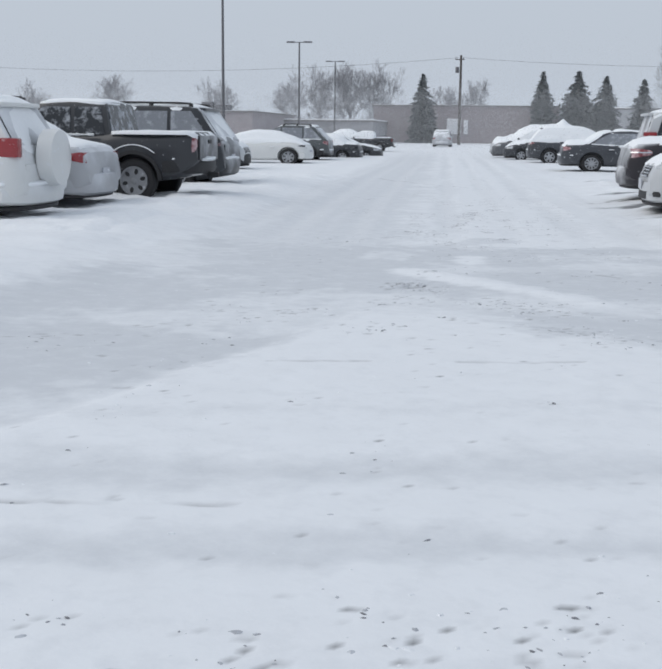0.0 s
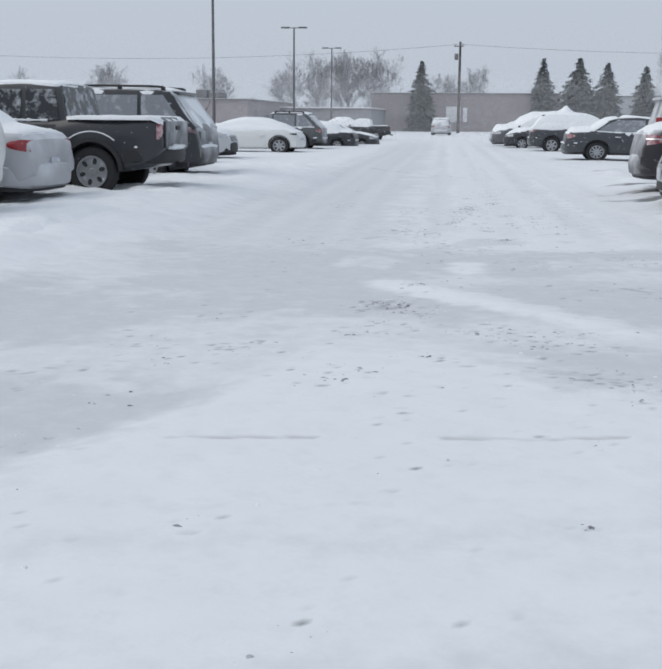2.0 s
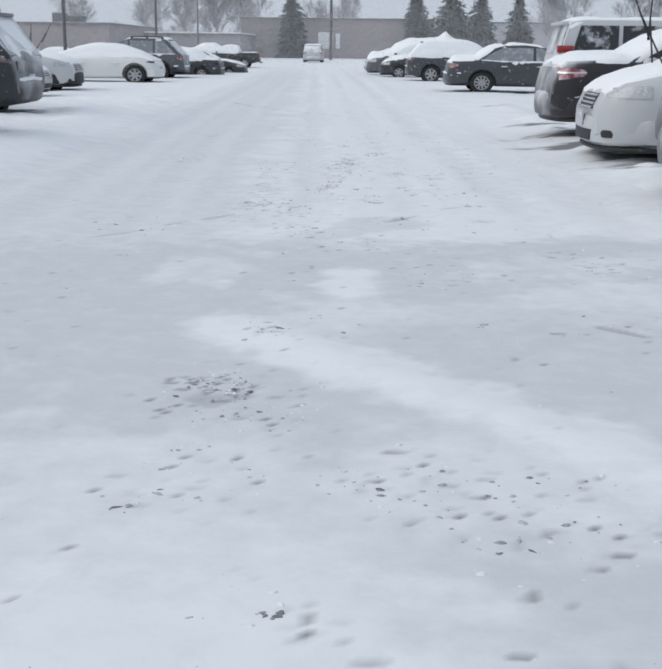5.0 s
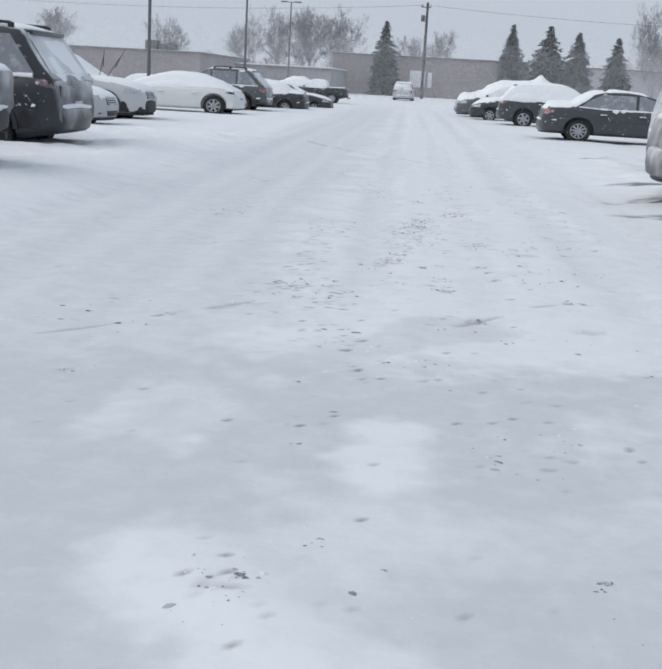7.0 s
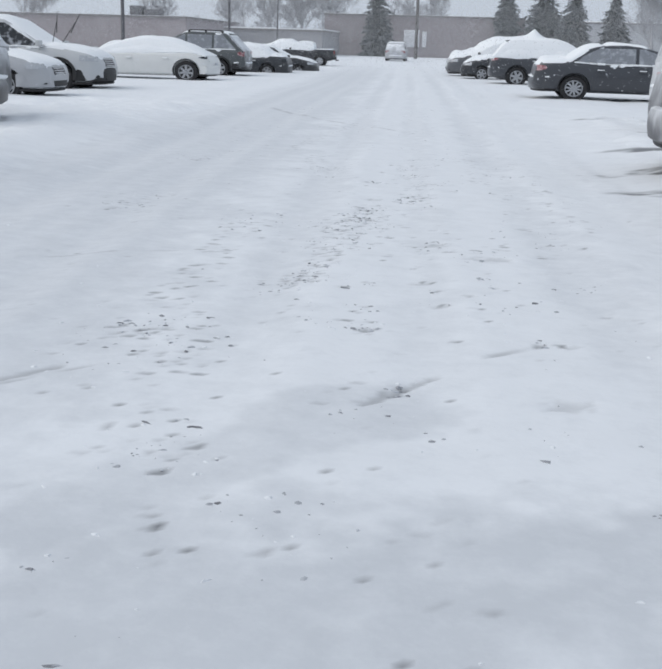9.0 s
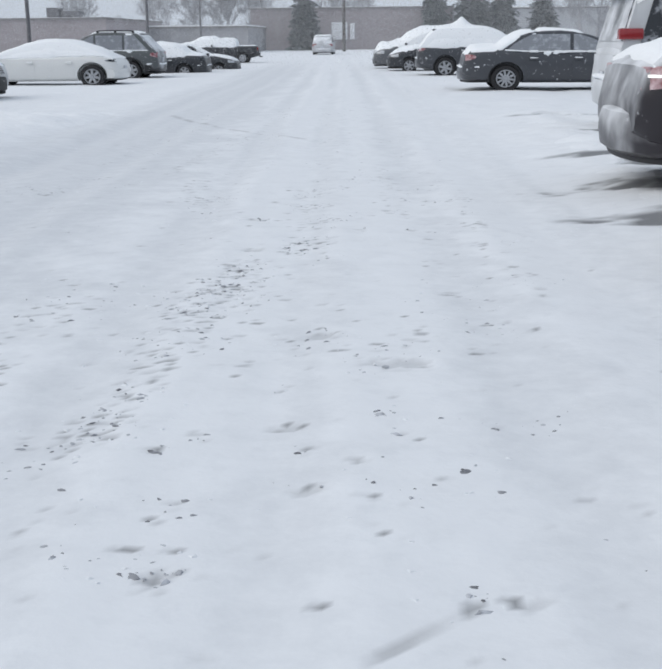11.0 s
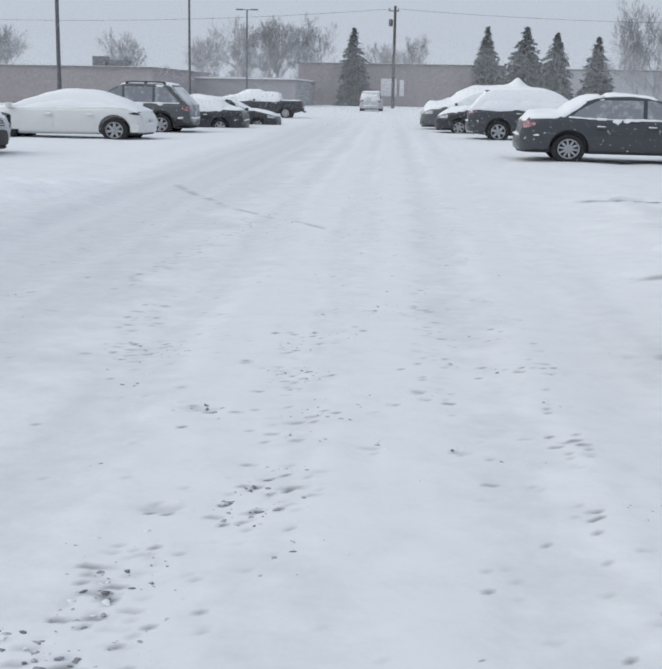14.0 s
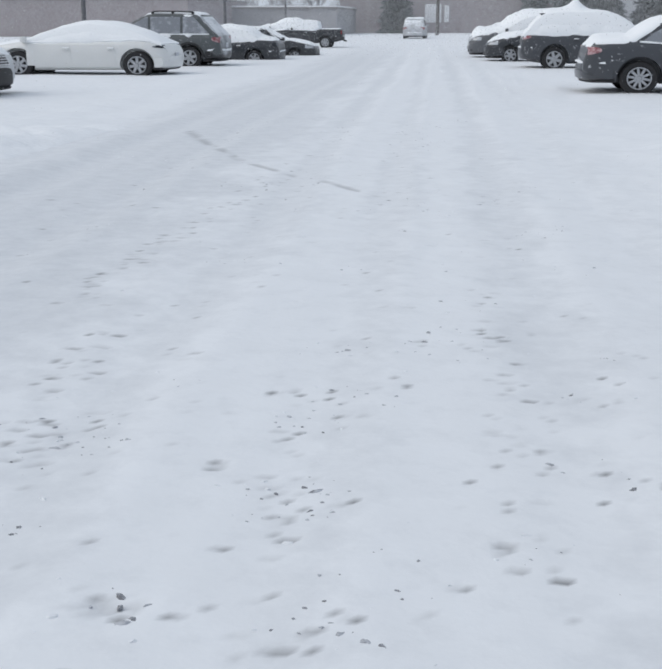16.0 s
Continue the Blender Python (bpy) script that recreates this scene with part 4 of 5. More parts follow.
        hl = patch(0.90, 0.985, hz * s, (hz + 0.13) * s, side, 0.010, 6, 3)
        add_box(hl, nose_x((hz + 0.07) * s) - 0.05, side * plan(0.985) * 0.80, (hz + 0.06) * s, 0.10, 0.26 * s, 0.10 * s, 0.03)
        part("headlight", hl, M_CLEAR, root, "clear headlamp rimmed with snow")
        mx = c3 - 0.045
        mir = box(X(mx), side * (wb + 0.11 * s), belt + 0.08 * s, 0.12 * s, 0.20 * s, 0.14 * s, bevel=0.03 * s)
        add_tube(mir, (X(mx), side * (wb - 0.03), belt + 0.02 * s), (X(mx), side * (wb + 0.08 * s), belt + 0.05 * s), 0.02, 0.02)
        part("wing_mirror", mir, mat, root)
        for i, a in enumerate(k["axles"]):
            wheel_part(root, k, s, X(a), side * (W / 2 - 0.135 * s), side, spokes, M_ALLOY, 2.7 if kind == "pickup" else 1.4)
        sl = bmesh.new()
        pts = np.linspace(c0 + 0.06, c3 - 0.03, 15)
        for ra, rb in zip(pts, pts[1:]):
            ta, tb = (0.012 + 0.022 * rng_h.random() for _ in range(2))
            add_tube(sl, (X(ra), side * W / 2 * 0.905, top(ra) + 0.004), (X(rb), side * W / 2 * 0.905, top(rb) + 0.004), ta, tb, 6)
        for ra in pts[1:-1]:
            if glass != M_SNOW and rng_h.random() < 0.45:
                drop = rng_h.uniform(0.03, 0.10) * s
                for _ in range(3):
                    lump = bmesh.ops.create_icosphere(sl, subdivisions=1, radius=1)["verts"]
                    lx, lw, lz = X(ra) + rng_h.gauss(0, 0.06), rng_h.uniform(0.04, 0.11) * s, rng_h.uniform(0.3, 1.0) * drop
                    for v in lump:
                        v.co = Vector((lx + v.co.x * lw * rng_h.uniform(0.8, 1.2), side * (half(ra, belt - 0.08 * s) + 0.004) + v.co.y * 0.022, top(ra) - 0.01 - 0.3 * lz + v.co.z * lz * rng_h.uniform(0.7, 1.1)))
        part("sill_snow", sl, M_SNOW, root, "ridge of snow under the windows")
        if rails:
            rl = bmesh.new()
            pts = np.linspace(c1 + 0.03, c2 - 0.03, 7)
            for ra, rb in zip(pts, pts[1:]):
                add_tube(rl, (X(ra), side * (wr - 0.06), cab_z(ra) + 0.06), (X(rb), side * (wr - 0.06), cab_z(rb) + 0.06), 0.022, 0.022)
            for ra in (pts[0], pts[3], pts[-1]):
                add_box(rl, X(ra), side * (wr - 0.06), cab_z(ra) + 0.02, 0.09, 0.04, 0.09, 0.01)
            part("roof_rail", rl, M_DARK, root, "black roof rail")
    # bumpers
    wy = plan(0.02)
    bz = {"suv": 0.54, "pickup": 0.66}.get(kind, 0.44) * s
    part("rear_bumper", bumper(X(0) + 0.02, -1, W / 2 * 0.985, bz, {"sedan": 0.34, "hatch": 0.30, "suv": 0.36}.get(kind, 0.27) * s, 0.20 * s), driven(M_DARK) if clad and rear_snow else M_DARK if clad or kind == "pickup" else driven(mat, 0.05) if rear_snow else mat, root)
    if kind not in ("suv", "pickup"):
        part("rear_lip", bumper(X(0) + 0.07, -1, W / 2 * 0.93, bz - 0.17 * s, 0.08 * s, 0.16 * s), M_DARK, root, "black plastic under the rear bumper")
    part("front_bumper", bumper(X(1) - 0.03, 1, W / 2 * 0.975, 0.42 * s, 0.34 * s, 0.18 * s), M_DARK if clad else mat, root)
    gr = bmesh.new()
    gzc = {"sedan": 0.62, "pickup": 0.82, "suv": 0.84, "crossover": 0.70, "van": 0.72, "hatch": 0.60}[kind] * s
    for i in range(4):
        add_box(gr, nose_x(gzc - 0.06 * s + i * 0.045 * s) + 0.012, 0, gzc - 0.06 * s + i * 0.045 * s, 0.05, plan(1) * 1.05, 0.022 * s, 0.004)
    part("grille", gr, M_CHROME, root, "slatted chrome grille")
    gb = bmesh.new()
    back = [[gb.verts.new((nose_x(z) + 0.026, y * plan(1) * 0.54, z)) for y in (-1, -0.4, 0.4, 1)] for z in np.linspace(gzc - 0.075 * s, gzc + 0.095 * s, 4)]
    ex = bmesh.ops.extrude_face_region(gb, geom=[gb.faces.new((a[i], a[i + 1], b[i + 1], b[i])) for a, b in zip(back, back[1:]) for i in range(3)])
    for v in ex["geom"]:
        if isinstance(v, bmesh.types.BMVert):
            v.co.x -= 0.04
    bmesh.ops.recalc_face_normals(gb, faces=gb.faces)
    part("grille_backing", gb, M_DARK, root)
    part("air_intake", front_strip(-W * 0.235, W * 0.235, 0.30 * s, 0.42 * s, 0.006, 0.08), M_DARK, root)
    for side in (-1, 1):
        part("fog_lamp_recess", front_strip(side * W * 0.34, side * W * 0.425, 0.35 * s, 0.43 * s, 0.008, 0.2), M_DARK, root)
    # black lip, which also stands in for the shadow below the bumper
    part("front_lip", bumper(X(1) - 0.07, 1, W / 2 * 0.95, 0.225 * s, 0.06 * s, 0.16 * s), M_DARK, root, "black lip and painted shadow under the bumper")
    if kind == "van":
        part("front_plate", box(X(1) + 0.068 * s, 0, 0.53 * s, 0.02, 0.31, 0.16, bevel=0.004), M_PLATE, root, "snow-caked blank licence plate")
    if plate:
        part("licence_plate", box(X(0) - 0.014, 0, (0.60 if kind == "sedan" else 0.72) * s, 0.02, 0.31 * s, 0.16 * s, bevel=0.004), M_PLATE, root, "snow-caked blank licence plate")
    if tall:
        part("spoiler", box(X(c1) - 0.05 * s, 0, H - 0.075 * s, 0.20 * s, wr * 1.70, 0.06 * s, bevel=0.028 * s), mat, root)
        part("tailgate", box(X(0.004), 0, (tz0 - 0.14) * s, 0.03, plan(0.0) * 1.75, 0.36 * s, bevel=0.012), driven(mat, 0.05) if rear_snow else mat, root)
    if kind == "pickup":
        tg = part("tailgate", box(X(0) - 0.006, 0, 0.99 * s, 0.05, plan(0) * 1.72, 0.44 * s, bevel=0.015), driven(mat, 0.05), root, "tailgate plastered with driven snow")
        part("handle", box(X(0) - 0.035, 0, 1.10 * s, 0.03, 0.22 * s, 0.07 * s, bevel=0.01), M_DARK, tg)
        part("tow_hitch", box(X(0) - 0.10, 0, 0.50 * s, 0.20, 0.08, 0.08, bevel=0.01), M_DARK, root)
    if bar:
        part("chrome_strip", box(X(0) - 0.012, 0, 0.86 * s, 0.03, plan(0) * 1.3, 0.05 * s, bevel=0.01), M_CHROME, root)
    if spare:
        sp = lathe(((0.001, 0.13), (0.27, 0.13), (0.345, 0.10), (0.36, 0.02), (0.36, -0.09), (0.30, -0.12)), 30)
        sp.transform(Matrix.Translation((X(0) - 0.10, -0.02, 0.92 * s)) @ Matrix.Rotation(math.pi / 2, 4, "Z"))
        part("spare_wheel_cover", sp, mat, root, "white hard cover of the spare wheel")
    if near:
        if kind == "pickup":
            clinging("clinging_snow", X(0) - 0.06, near * plan(0) * 0.20, 0.79 * s, 0.08, 0.34, 0.04, 6)
            # thin white line that follows the rear wheel arch
            arc = [(X(k["axles"][0]) + math.cos(t) * ar * 1.32, near * (W / 2 + 0.004), k["r"] * s + 0.02 + math.sin(t) * ar * 1.32) for t in np.linspace(0.25 * math.pi, 0.72 * math.pi, 10)]
            sa = bmesh.new()
            for p, q in zip(arc, arc[1:]):
                add_tube(sa, p, q, 0.010, 0.009, 6)
            part("arch_line", sa, M_SNOW, root, "thin white line over the wheel arch")
    if wipers:
        for wy0, lean in ((-0.38, 0.10), (0.22, 0.16)):
            wx = X(c3) - 0.10
            wp = tube((wx, wy0, belt + 0.02), (wx + (0.10 if wy0 < 0 else 0.36), wy0 + lean, belt + 0.62), 0.012, 0.010, 6)
            add_tube(wp, (wx + (0.10 if wy0 < 0 else 0.24), wy0 + lean - 0.02, belt + 0.35), (wx + (0.10 if wy0 < 0 else 0.48), wy0 + lean + 0.06, belt + 0.86), 0.012, 0.008, 6)
            part("wiper", wp, M_DARK, root, "black wiper raised off the windscreen")

    # snow lying on the upper faces
    def skin(u):
        if c0 < u < c3:
            z = max(top(u) + 0.02 * s, cab_z(u))
            return z, (cab_half(z) if cab_z(u) > top(u) + 0.02 else plan(u) * 0.90)
        return top(u) + 0.02 * s, plan(u) * 0.90

    for n, (u0, u1, thick, over) in enumerate(snow):
        nu, nv = max(8, int((u1 - u0) * 46)), (25 if glass == M_SNOW else 15)
        seed = at[0] * 3.1 + at[1] * 1.7 + n * 5
        up, dn = [], []
        for i in range(nu):
            t = i / (nu - 1)
            u = u0 + (u1 - u0) * t
            z, hw = skin(u)
            fade = min(1, t / 0.10, (1 - t) / 0.10) ** 0.5
            rowu, rowd = [], []
            for j in range(nv):
                v = -1 + 2 * j / (nv - 1)
                rag = 1 + 0.05 * float(vnoise(u * 14, seed + (7 if v > 0 else 0), 3))
                y = v * hw * over * rag
                b = (1 - abs(v) ** 5) ** 0.7 * fade
                nz = 1 + 0.45 * float(vnoise(u * L / 0.55 + seed, y / 0.5, 5)) + 0.15 * float(vnoise(u * L / 0.2, y / 0.2 + seed, 6))
                pk = snow_peak * math.exp(-abs((u - 0.5 * (c1 + c2)) / 0.05) ** 1.5 - abs(v / 0.34) ** 1.6)
                ex = 0.02 * float(vnoise(j * 0.7, seed, 8)) * (1 if i in (0, nu - 1) else 0)
                x = X(u) + ex
                drop = (0.0 if kind == "pickup" else 0.05) * s * max(0, abs(v) - 0.86) / 0.14
                if glass == M_SNOW:
                    y = v * plan(u) * 0.935 * (1 + 0.03 * float(vnoise(u * 30, seed + (7 if v > 0 else 0), 3)))
                    low = top(u) - 0.05 * s + 0.035 * float(vnoise(u * L / 0.3, seed + (3 if v > 0 else 0), 9))
                    rowu.append((x, y, low + (z + thick * nz * fade - low) * (1 - abs(v) ** 2.6) ** 0.62 + pk))
                    rowd.append((x, y * 0.97, low - 0.05))
                    continue
                rowu.append((x, y, z - drop + thick * nz * b + pk + 0.004))
                rowd.append((x, y, z - drop - 0.05))
            up.append(rowu)
            dn.append(rowd)
        verts = [p for r in up for p in r] + [p for r in dn for p in r]
        o, faces = nu * nv, []
        for i in range(nu - 1):
            for j in range(nv - 1):
                q = i * nv + j
                faces.append((q, q + nv, q + nv + 1, q + 1))
            a, b = i * nv, i * nv + nv - 1
            faces.append((a, a + o, a + nv + o, a + nv))
            faces.append((b, b + nv, b + nv + o, b + o))
        for j in range(nv - 1):
            faces.append((j, j + 1, j + 1 + o, j + o))
            q = (nu - 1) * nv + j
            faces.append((q, q + o, q + 1 + o, q + 1))
        tagged(mesh_from("snow_cover", verts, faces, M_SNOW, root, True), "layer of fresh snow")
    if ledge:
        lb = bumper(X(0) + 0.02, -1, W / 2 * 0.975, bz + {"sedan": 0.175, "hatch": 0.155, "suv": 0.185}.get(kind, 0.14) * s, 0.07 if rear_snow else 0.05, 0.205 * s)
        for v in lb.verts:
            v.co.z += 0.018 * float(vnoise(v.co.y * 4 + at[1], v.co.x * 4, 73))
        part("bumper_snow", lb, M_SNOW, root, "ridge of snow on the bumper")
    return root


FULL = ((0.03, 0.985, 0.07, 1.0),)
ROOF = {"suv": ((0.05, 0.545, 0.05, 1.0), (0.70, 0.98, 0.06, 1.0)), "crossover": ((0.10, 0.50, 0.05, 1.0), (0.70, 0.98, 0.06, 1.0)), "sedan": ((0.02, 0.20, 0.06, 1.0), (0.28, 0.52, 0.05, 1.0), (0.72, 0.98, 0.06, 1.0)),
        "pickup": ((0.03, 0.288, 0.04, 1.0), (0.315, 0.545, 0.05, 1.0), (0.72, 0.98, 0.06, 1.0)), "van": ((0.05, 0.61, 0.05, 1.0), (0.80, 0.99, 0.07, 1.0)), "hatch": ((0.10, 0.47, 0.05, 1.0), (0.70, 0.98, 0.06, 1.0))}


def tail_at(x, y, kind, s, nose_left):
    """The middle of a vehicle whose tail is at x and whose near flank is at y."""
    k = KINDS[kind]
    return (x - k["L"] * s / 2 if nose_left else x + k["L"] * s / 2, y + k["W"] * s / 2)


# the row by which the lane bends away, noses outward unless they face the lane
vehicle("parked_crossover", "crossover", tail_at(-5.42, 6.6, "crossover", 0.95, True), 180, P_CREAM, "white compact crossover with snow-caked rear and spare wheel", "car", s=0.95, high_lens=1.0, high_tall=0.25, near=1, rails=True, snow=((0.10, 0.50, 0.06, 1.0), (0.012, 0.12, 0.03, 0.9), (0.70, 0.98, 0.06, 1.0)), spare=True, rear_snow=True)
vehicle("parked_sedan", "sedan", tail_at(-5.6, 9.3, "sedan", 0.98, True), 180, P_SILVER, "silver sedan with snow-plastered boot and rear bumper", "car", s=0.98, snow=FULL, rear_snow=True, near=1, ledge=False)
vehicle("pickup_truck", "pickup", tail_at(-4.72, 12.1, "pickup", 0.95, True), 180, P_BLACK, "black pickup truck with snow along its bed rails", "pickup truck", s=0.95, snow=((0.004, 0.288, 0.022, 1.10), *ROOF["pickup"][1:]), spokes=6, clad=True, near=1, lamp=M_TAIL_PINK)
vehicle("parked_suv", "suv", tail_at(-5.42, 16.9, "suv", 1.02, True), 180, P_CHAR, "dark grey SUV with roof rails and snowy tailgate", "car", s=1.02, sink=0.18, snow=((0.12, 0.545, 0.05, 1.0), (0.013, 0.10, 0.03, 0.85), (0.70, 0.98, 0.06, 1.0)), rails=True, clad=True, rear_snow=True, glass=M_GLASS_CLEAR, lamp=M_TAIL_DIM, cab=(0.012, 0.12, 0.54, 0.70), near=1)
vehicle("parked_hatchback", "hatch", tail_at(-12.2, 26.6, "hatch", 1.0, False), 0, P_SILVER, "silver hatchback parked nose out with iced front bumper", "car", snow=FULL)
vehicle("parked_crossover", "crossover", tail_at(-13.2, 31.4, "crossover", 1.06, False), 0, P_WHITE, "white crossover with black arches and raised wipers", "car", s=1.06, snow=FULL, clad=True, wipers=True)
vehicle("parked_sedan", "sedan", tail_at(-7.80, 42.0, "sedan", 1.12, True), 180, P_CREAM, "white sedan blanketed in smooth fresh snow", "car", sx=1.12, snow=FULL, glass=M_SNOW, cabin_mat=M_SNOW, lamp=M_GLASS, lens_u=0.075, lens_z=(0.80, 0.90), spokes=7, ledge=False,
        over=dict(r=0.365, axles=(0.155, 0.775), cab=(0.03, 0.31, 0.47, 0.78), top=((0, 0.58), (0.006, 0.72), (0.018, 0.84), (0.04, 0.93), (0.075, 0.98), (0.16, 1.02), (0.30, 1.0), (0.70, 0.95), (0.76, 0.97), (0.94, 0.82), (0.985, 0.74), (1, 0.62))))
vehicle("parked_crossover", "crossover", tail_at(-7.85, 48.4, "crossover", 1.10, True), 180, P_GREEN, "grey-green crossover with roof rails and snowy roof", "car", s=1.05, sx=1.06, snow=ROOF["crossover"], rails=True, clad=True, glass=M_GLASS_CLEAR, lamp=M_TAIL_PINK, cab=(0.012, 0.15, 0.47, 0.74), near=1, rear_snow=True)
vehicle("parked_sedan", "sedan", tail_at(-7.05, 54.8, "sedan", 1.0, True), 180, P_CHAR, "dark sedan with thick snow over bonnet and glass", "car", lamp=M_GLASS, plate=False, sink=0.30, snow=((0.03, 0.985, 0.14, 1.02),), glass=M_SNOW, cabin_mat=M_SNOW)
vehicle("parked_hatchback", "hatch", tail_at(-10.75, 60.2, "hatch", 1.0, False), 0, P_BLACK, "black hatchback nose out under patchy snow", "car", sink=0.35, snow=FULL)
vehicle("pickup_truck", "pickup", tail_at(-6.75, 74.5, "pickup", 0.95, True), 180, P_BLACK, "dark pickup truck with snow-filled cab roof", "pickup truck", s=0.82, snow=ROOF["pickup"], glass=M_SNOW, cabin_mat=M_SNOW, sink=0.06)
vehicle("parked_sedan", "sedan", (-13.2, 92), 180, P_SILVER, "far sedan buried under white snow", "car", snow=((0.02, 0.985, 0.2, 1.05),), glass=M_SNOW, cabin_mat=M_SNOW)
vehicle("parked_sedan", "sedan", (-17.5, 66), 0, P_WHITE, "white sedan behind the row under snow", "car", snow=FULL, glass=M_SNOW, cabin_mat=M_SNOW, sink=0.3)
vehicle("parked_hatchback", "hatch", (-16.2, 47.5), 0, P_CHAR, "dark hatchback in the next row under snow", "car", snow=FULL, sink=0.3)

# the opposite row
vehicle("parked_sedan", "sedan", tail_at(2.72, 7.6, "sedan", 1.1, False), 0, P_SLATE, "grey sedan with snow on boot and bumper", "car", snow=((0.015, 0.60, 0.10, 1.02), (0.72, 0.98, 0.08, 1.0)), rear_snow=True, s=1.1, lamp=M_TAIL_DIM, near=-1, ledge=False)
vehicle("minivan", "van", tail_at(7.75, 11.4, "van", 1.0, True), 180, P_WHITE, "white minivan nose out with snow on bonnet, wipers raised", "minivan", snow=((0.05, 0.985, 0.06, 1.0),), wipers=True)
vehicle("parked_sedan", "sedan", tail_at(2.62, 14.5, "sedan", 1.06, False), 0, P_MAROON, "dark maroon sedan with deep snow on its boot lid", "car", s=1.06, sink=0.02, cab=(0.17, 0.40, 0.55, 0.76), snow=((0.022, 0.60, 0.08, 1.02), (0.72, 0.98, 0.08, 1.0)), rear_snow=True, lamp=M_TAIL_PINK, lens_u=0.085, near=-1, plate=False, ledge=False)
vehicle("parked_suv", "suv", tail_at(3.7, 20.7, "suv", 1.0, False), 0, P_WHITE, "white SUV with red tail lamps and snowy roof rack", "car", s=1.03, snow=ROOF["suv"], rear_snow=True, high_lens=1.30, near=-1)
vehicle("parked_sedan", "sedan", tail_at(2.58, 34.5, "sedan", 1.12, False), 0, P_SLATE, "black sedan with snow on roof and boot", "car", sx=1.12, sink=0.04, snow=((0.015, 0.33, 0.10, 1.0), (0.33, 0.55, 0.06, 1.0), (0.72, 0.98, 0.08, 1.0)), spokes=10, glass=M_GLASS_CLEAR, lamp=M_TAIL_PINK)
vehicle("parked_suv", "suv", tail_at(1.65, 46.5, "suv", 1.0, False), 0, P_SLATE, "black SUV heaped with a peaked cap of snow", "car", s=0.96, snow=((0.01, 0.98, 0.09, 1.0),), snow_peak=0.30, cab=(0.012, 0.15, 0.54, 0.78), lamp=M_TAIL_PINK, glass=M_SNOW, cabin_mat=M_SNOW)
vehicle("parked_hatchback", "hatch", tail_at(5.0, 52.4, "hatch", 1.0, True), 180, P_CHAR, "dark hatchback nose out under heavy snow", "car", snow=((0.02, 0.985, 0.14, 1.04),), glass=M_SNOW, cabin_mat=M_SNOW)
vehicle("parked_crossover", "crossover", tail_at(4.7, 56.6, "crossover", 1.0, True), 180, P_GREY, "grey crossover smothered in drifted snow", "car", snow=((0.02, 0.99, 0.2, 1.06),), glass=M_SNOW, cabin_mat=M_SNOW)
vehicle("parked_crossover", "crossover", tail_at(4.6, 62.0, "crossover", 1.0, True), 180, P_WHITE, "white crossover buried in snow at the row's end", "car", snow=((0.02, 0.99, 0.26, 1.08),), glass=M_SNOW, cabin_mat=M_SNOW)
vehicle("parked_sedan", "sedan", (12.6, 46.0), 0, P_GREY, "sedan in the row behind with a snow mound on top", "car", snow=((0.02, 0.985, 0.16, 1.0),), snow_peak=0.5, glass=M_SNOW, cabin_mat=M_SNOW)
vehicle("parked_crossover", "crossover", (13.4, 40.0), 180, P_GREY, "snow-laden crossover in the row behind", "car", snow=((0.02, 0.985, 0.14, 1.0),), glass=M_SNOW, cabin_mat=M_SNOW)
# at the end of the lane
vehicle("parked_suv", "crossover", (-5.0, 107.2), 90, P_SILVER, "pale SUV standing at the lane's far end", "car", snow=((0.03, 0.985, 0.08, 1.0),), rear_snow=True)


# ---- lamp posts, poles and cables ----
def lamp_post(x, y, h, arms=True):
    z0 = float(base_height(np.array(x), np.array(y)))
    r = thing("lamp_post", pose(x, y, z0 - 0.1), "tall grey steel car park lamp post", "lamp post", "lamp posts")
    part("pole", tube((0, 0, 0), (0, 0, h), 0.095, 0.06, 12), M_POLE, r)
    part("base", tube((0, 0, -0.1), (0, 0, 0.55), 0.26, 0.24, 16), M_WALL2, r, "concrete footing")
    arm = box(0, 0, h + 0.02, 1.0, 0.06, 0.06, bevel=0.01)
    part("arm", arm, M_POLE, r)
    for sx in (-1, 1):
        part("lamp_head", box(sx * 0.66, 0, h + 0.04, 0.62, 0.30, 0.11, bevel=0.03), M_POLE, r, "flat unlit lamp head")
    return r


lamp_post(-14.67, 55.0, 9.95)
lamp_post(-14.8, 80.0, 8.1)
lamp_post(-16.3, 110.0, 8.5)

up = thing("utility_pole", pose(-4.15, 130, 0), "wooden utility pole with cable hardware", "utility pole")
part("pole", tube((0, 0, -0.5), (0, 0, 10.4), 0.19, 0.13, 12), M_WOOD, up)
part("cross_arm", box(-0.15, 0, 9.9, 1.1, 0.10, 0.10, bevel=0.01), M_WOOD, up)
part("transformer", lathe(((0.001, 0.35), (0.2, 0.35), (0.22, 0.3), (0.22, -0.3), (0.18, -0.35), (0.001, -0.35)), 16), M_POLE, up).matrix_local = pose(-0.42, 0, 8.7, 90)
part("insulator", tube((-0.6, 0, 9.95), (-0.6, 0, 10.2), 0.05, 0.03), M_POLE, up)
part("insulator", tube((0.3, 0, 9.95), (0.3, 0, 10.2), 0.05, 0.03), M_POLE, up)


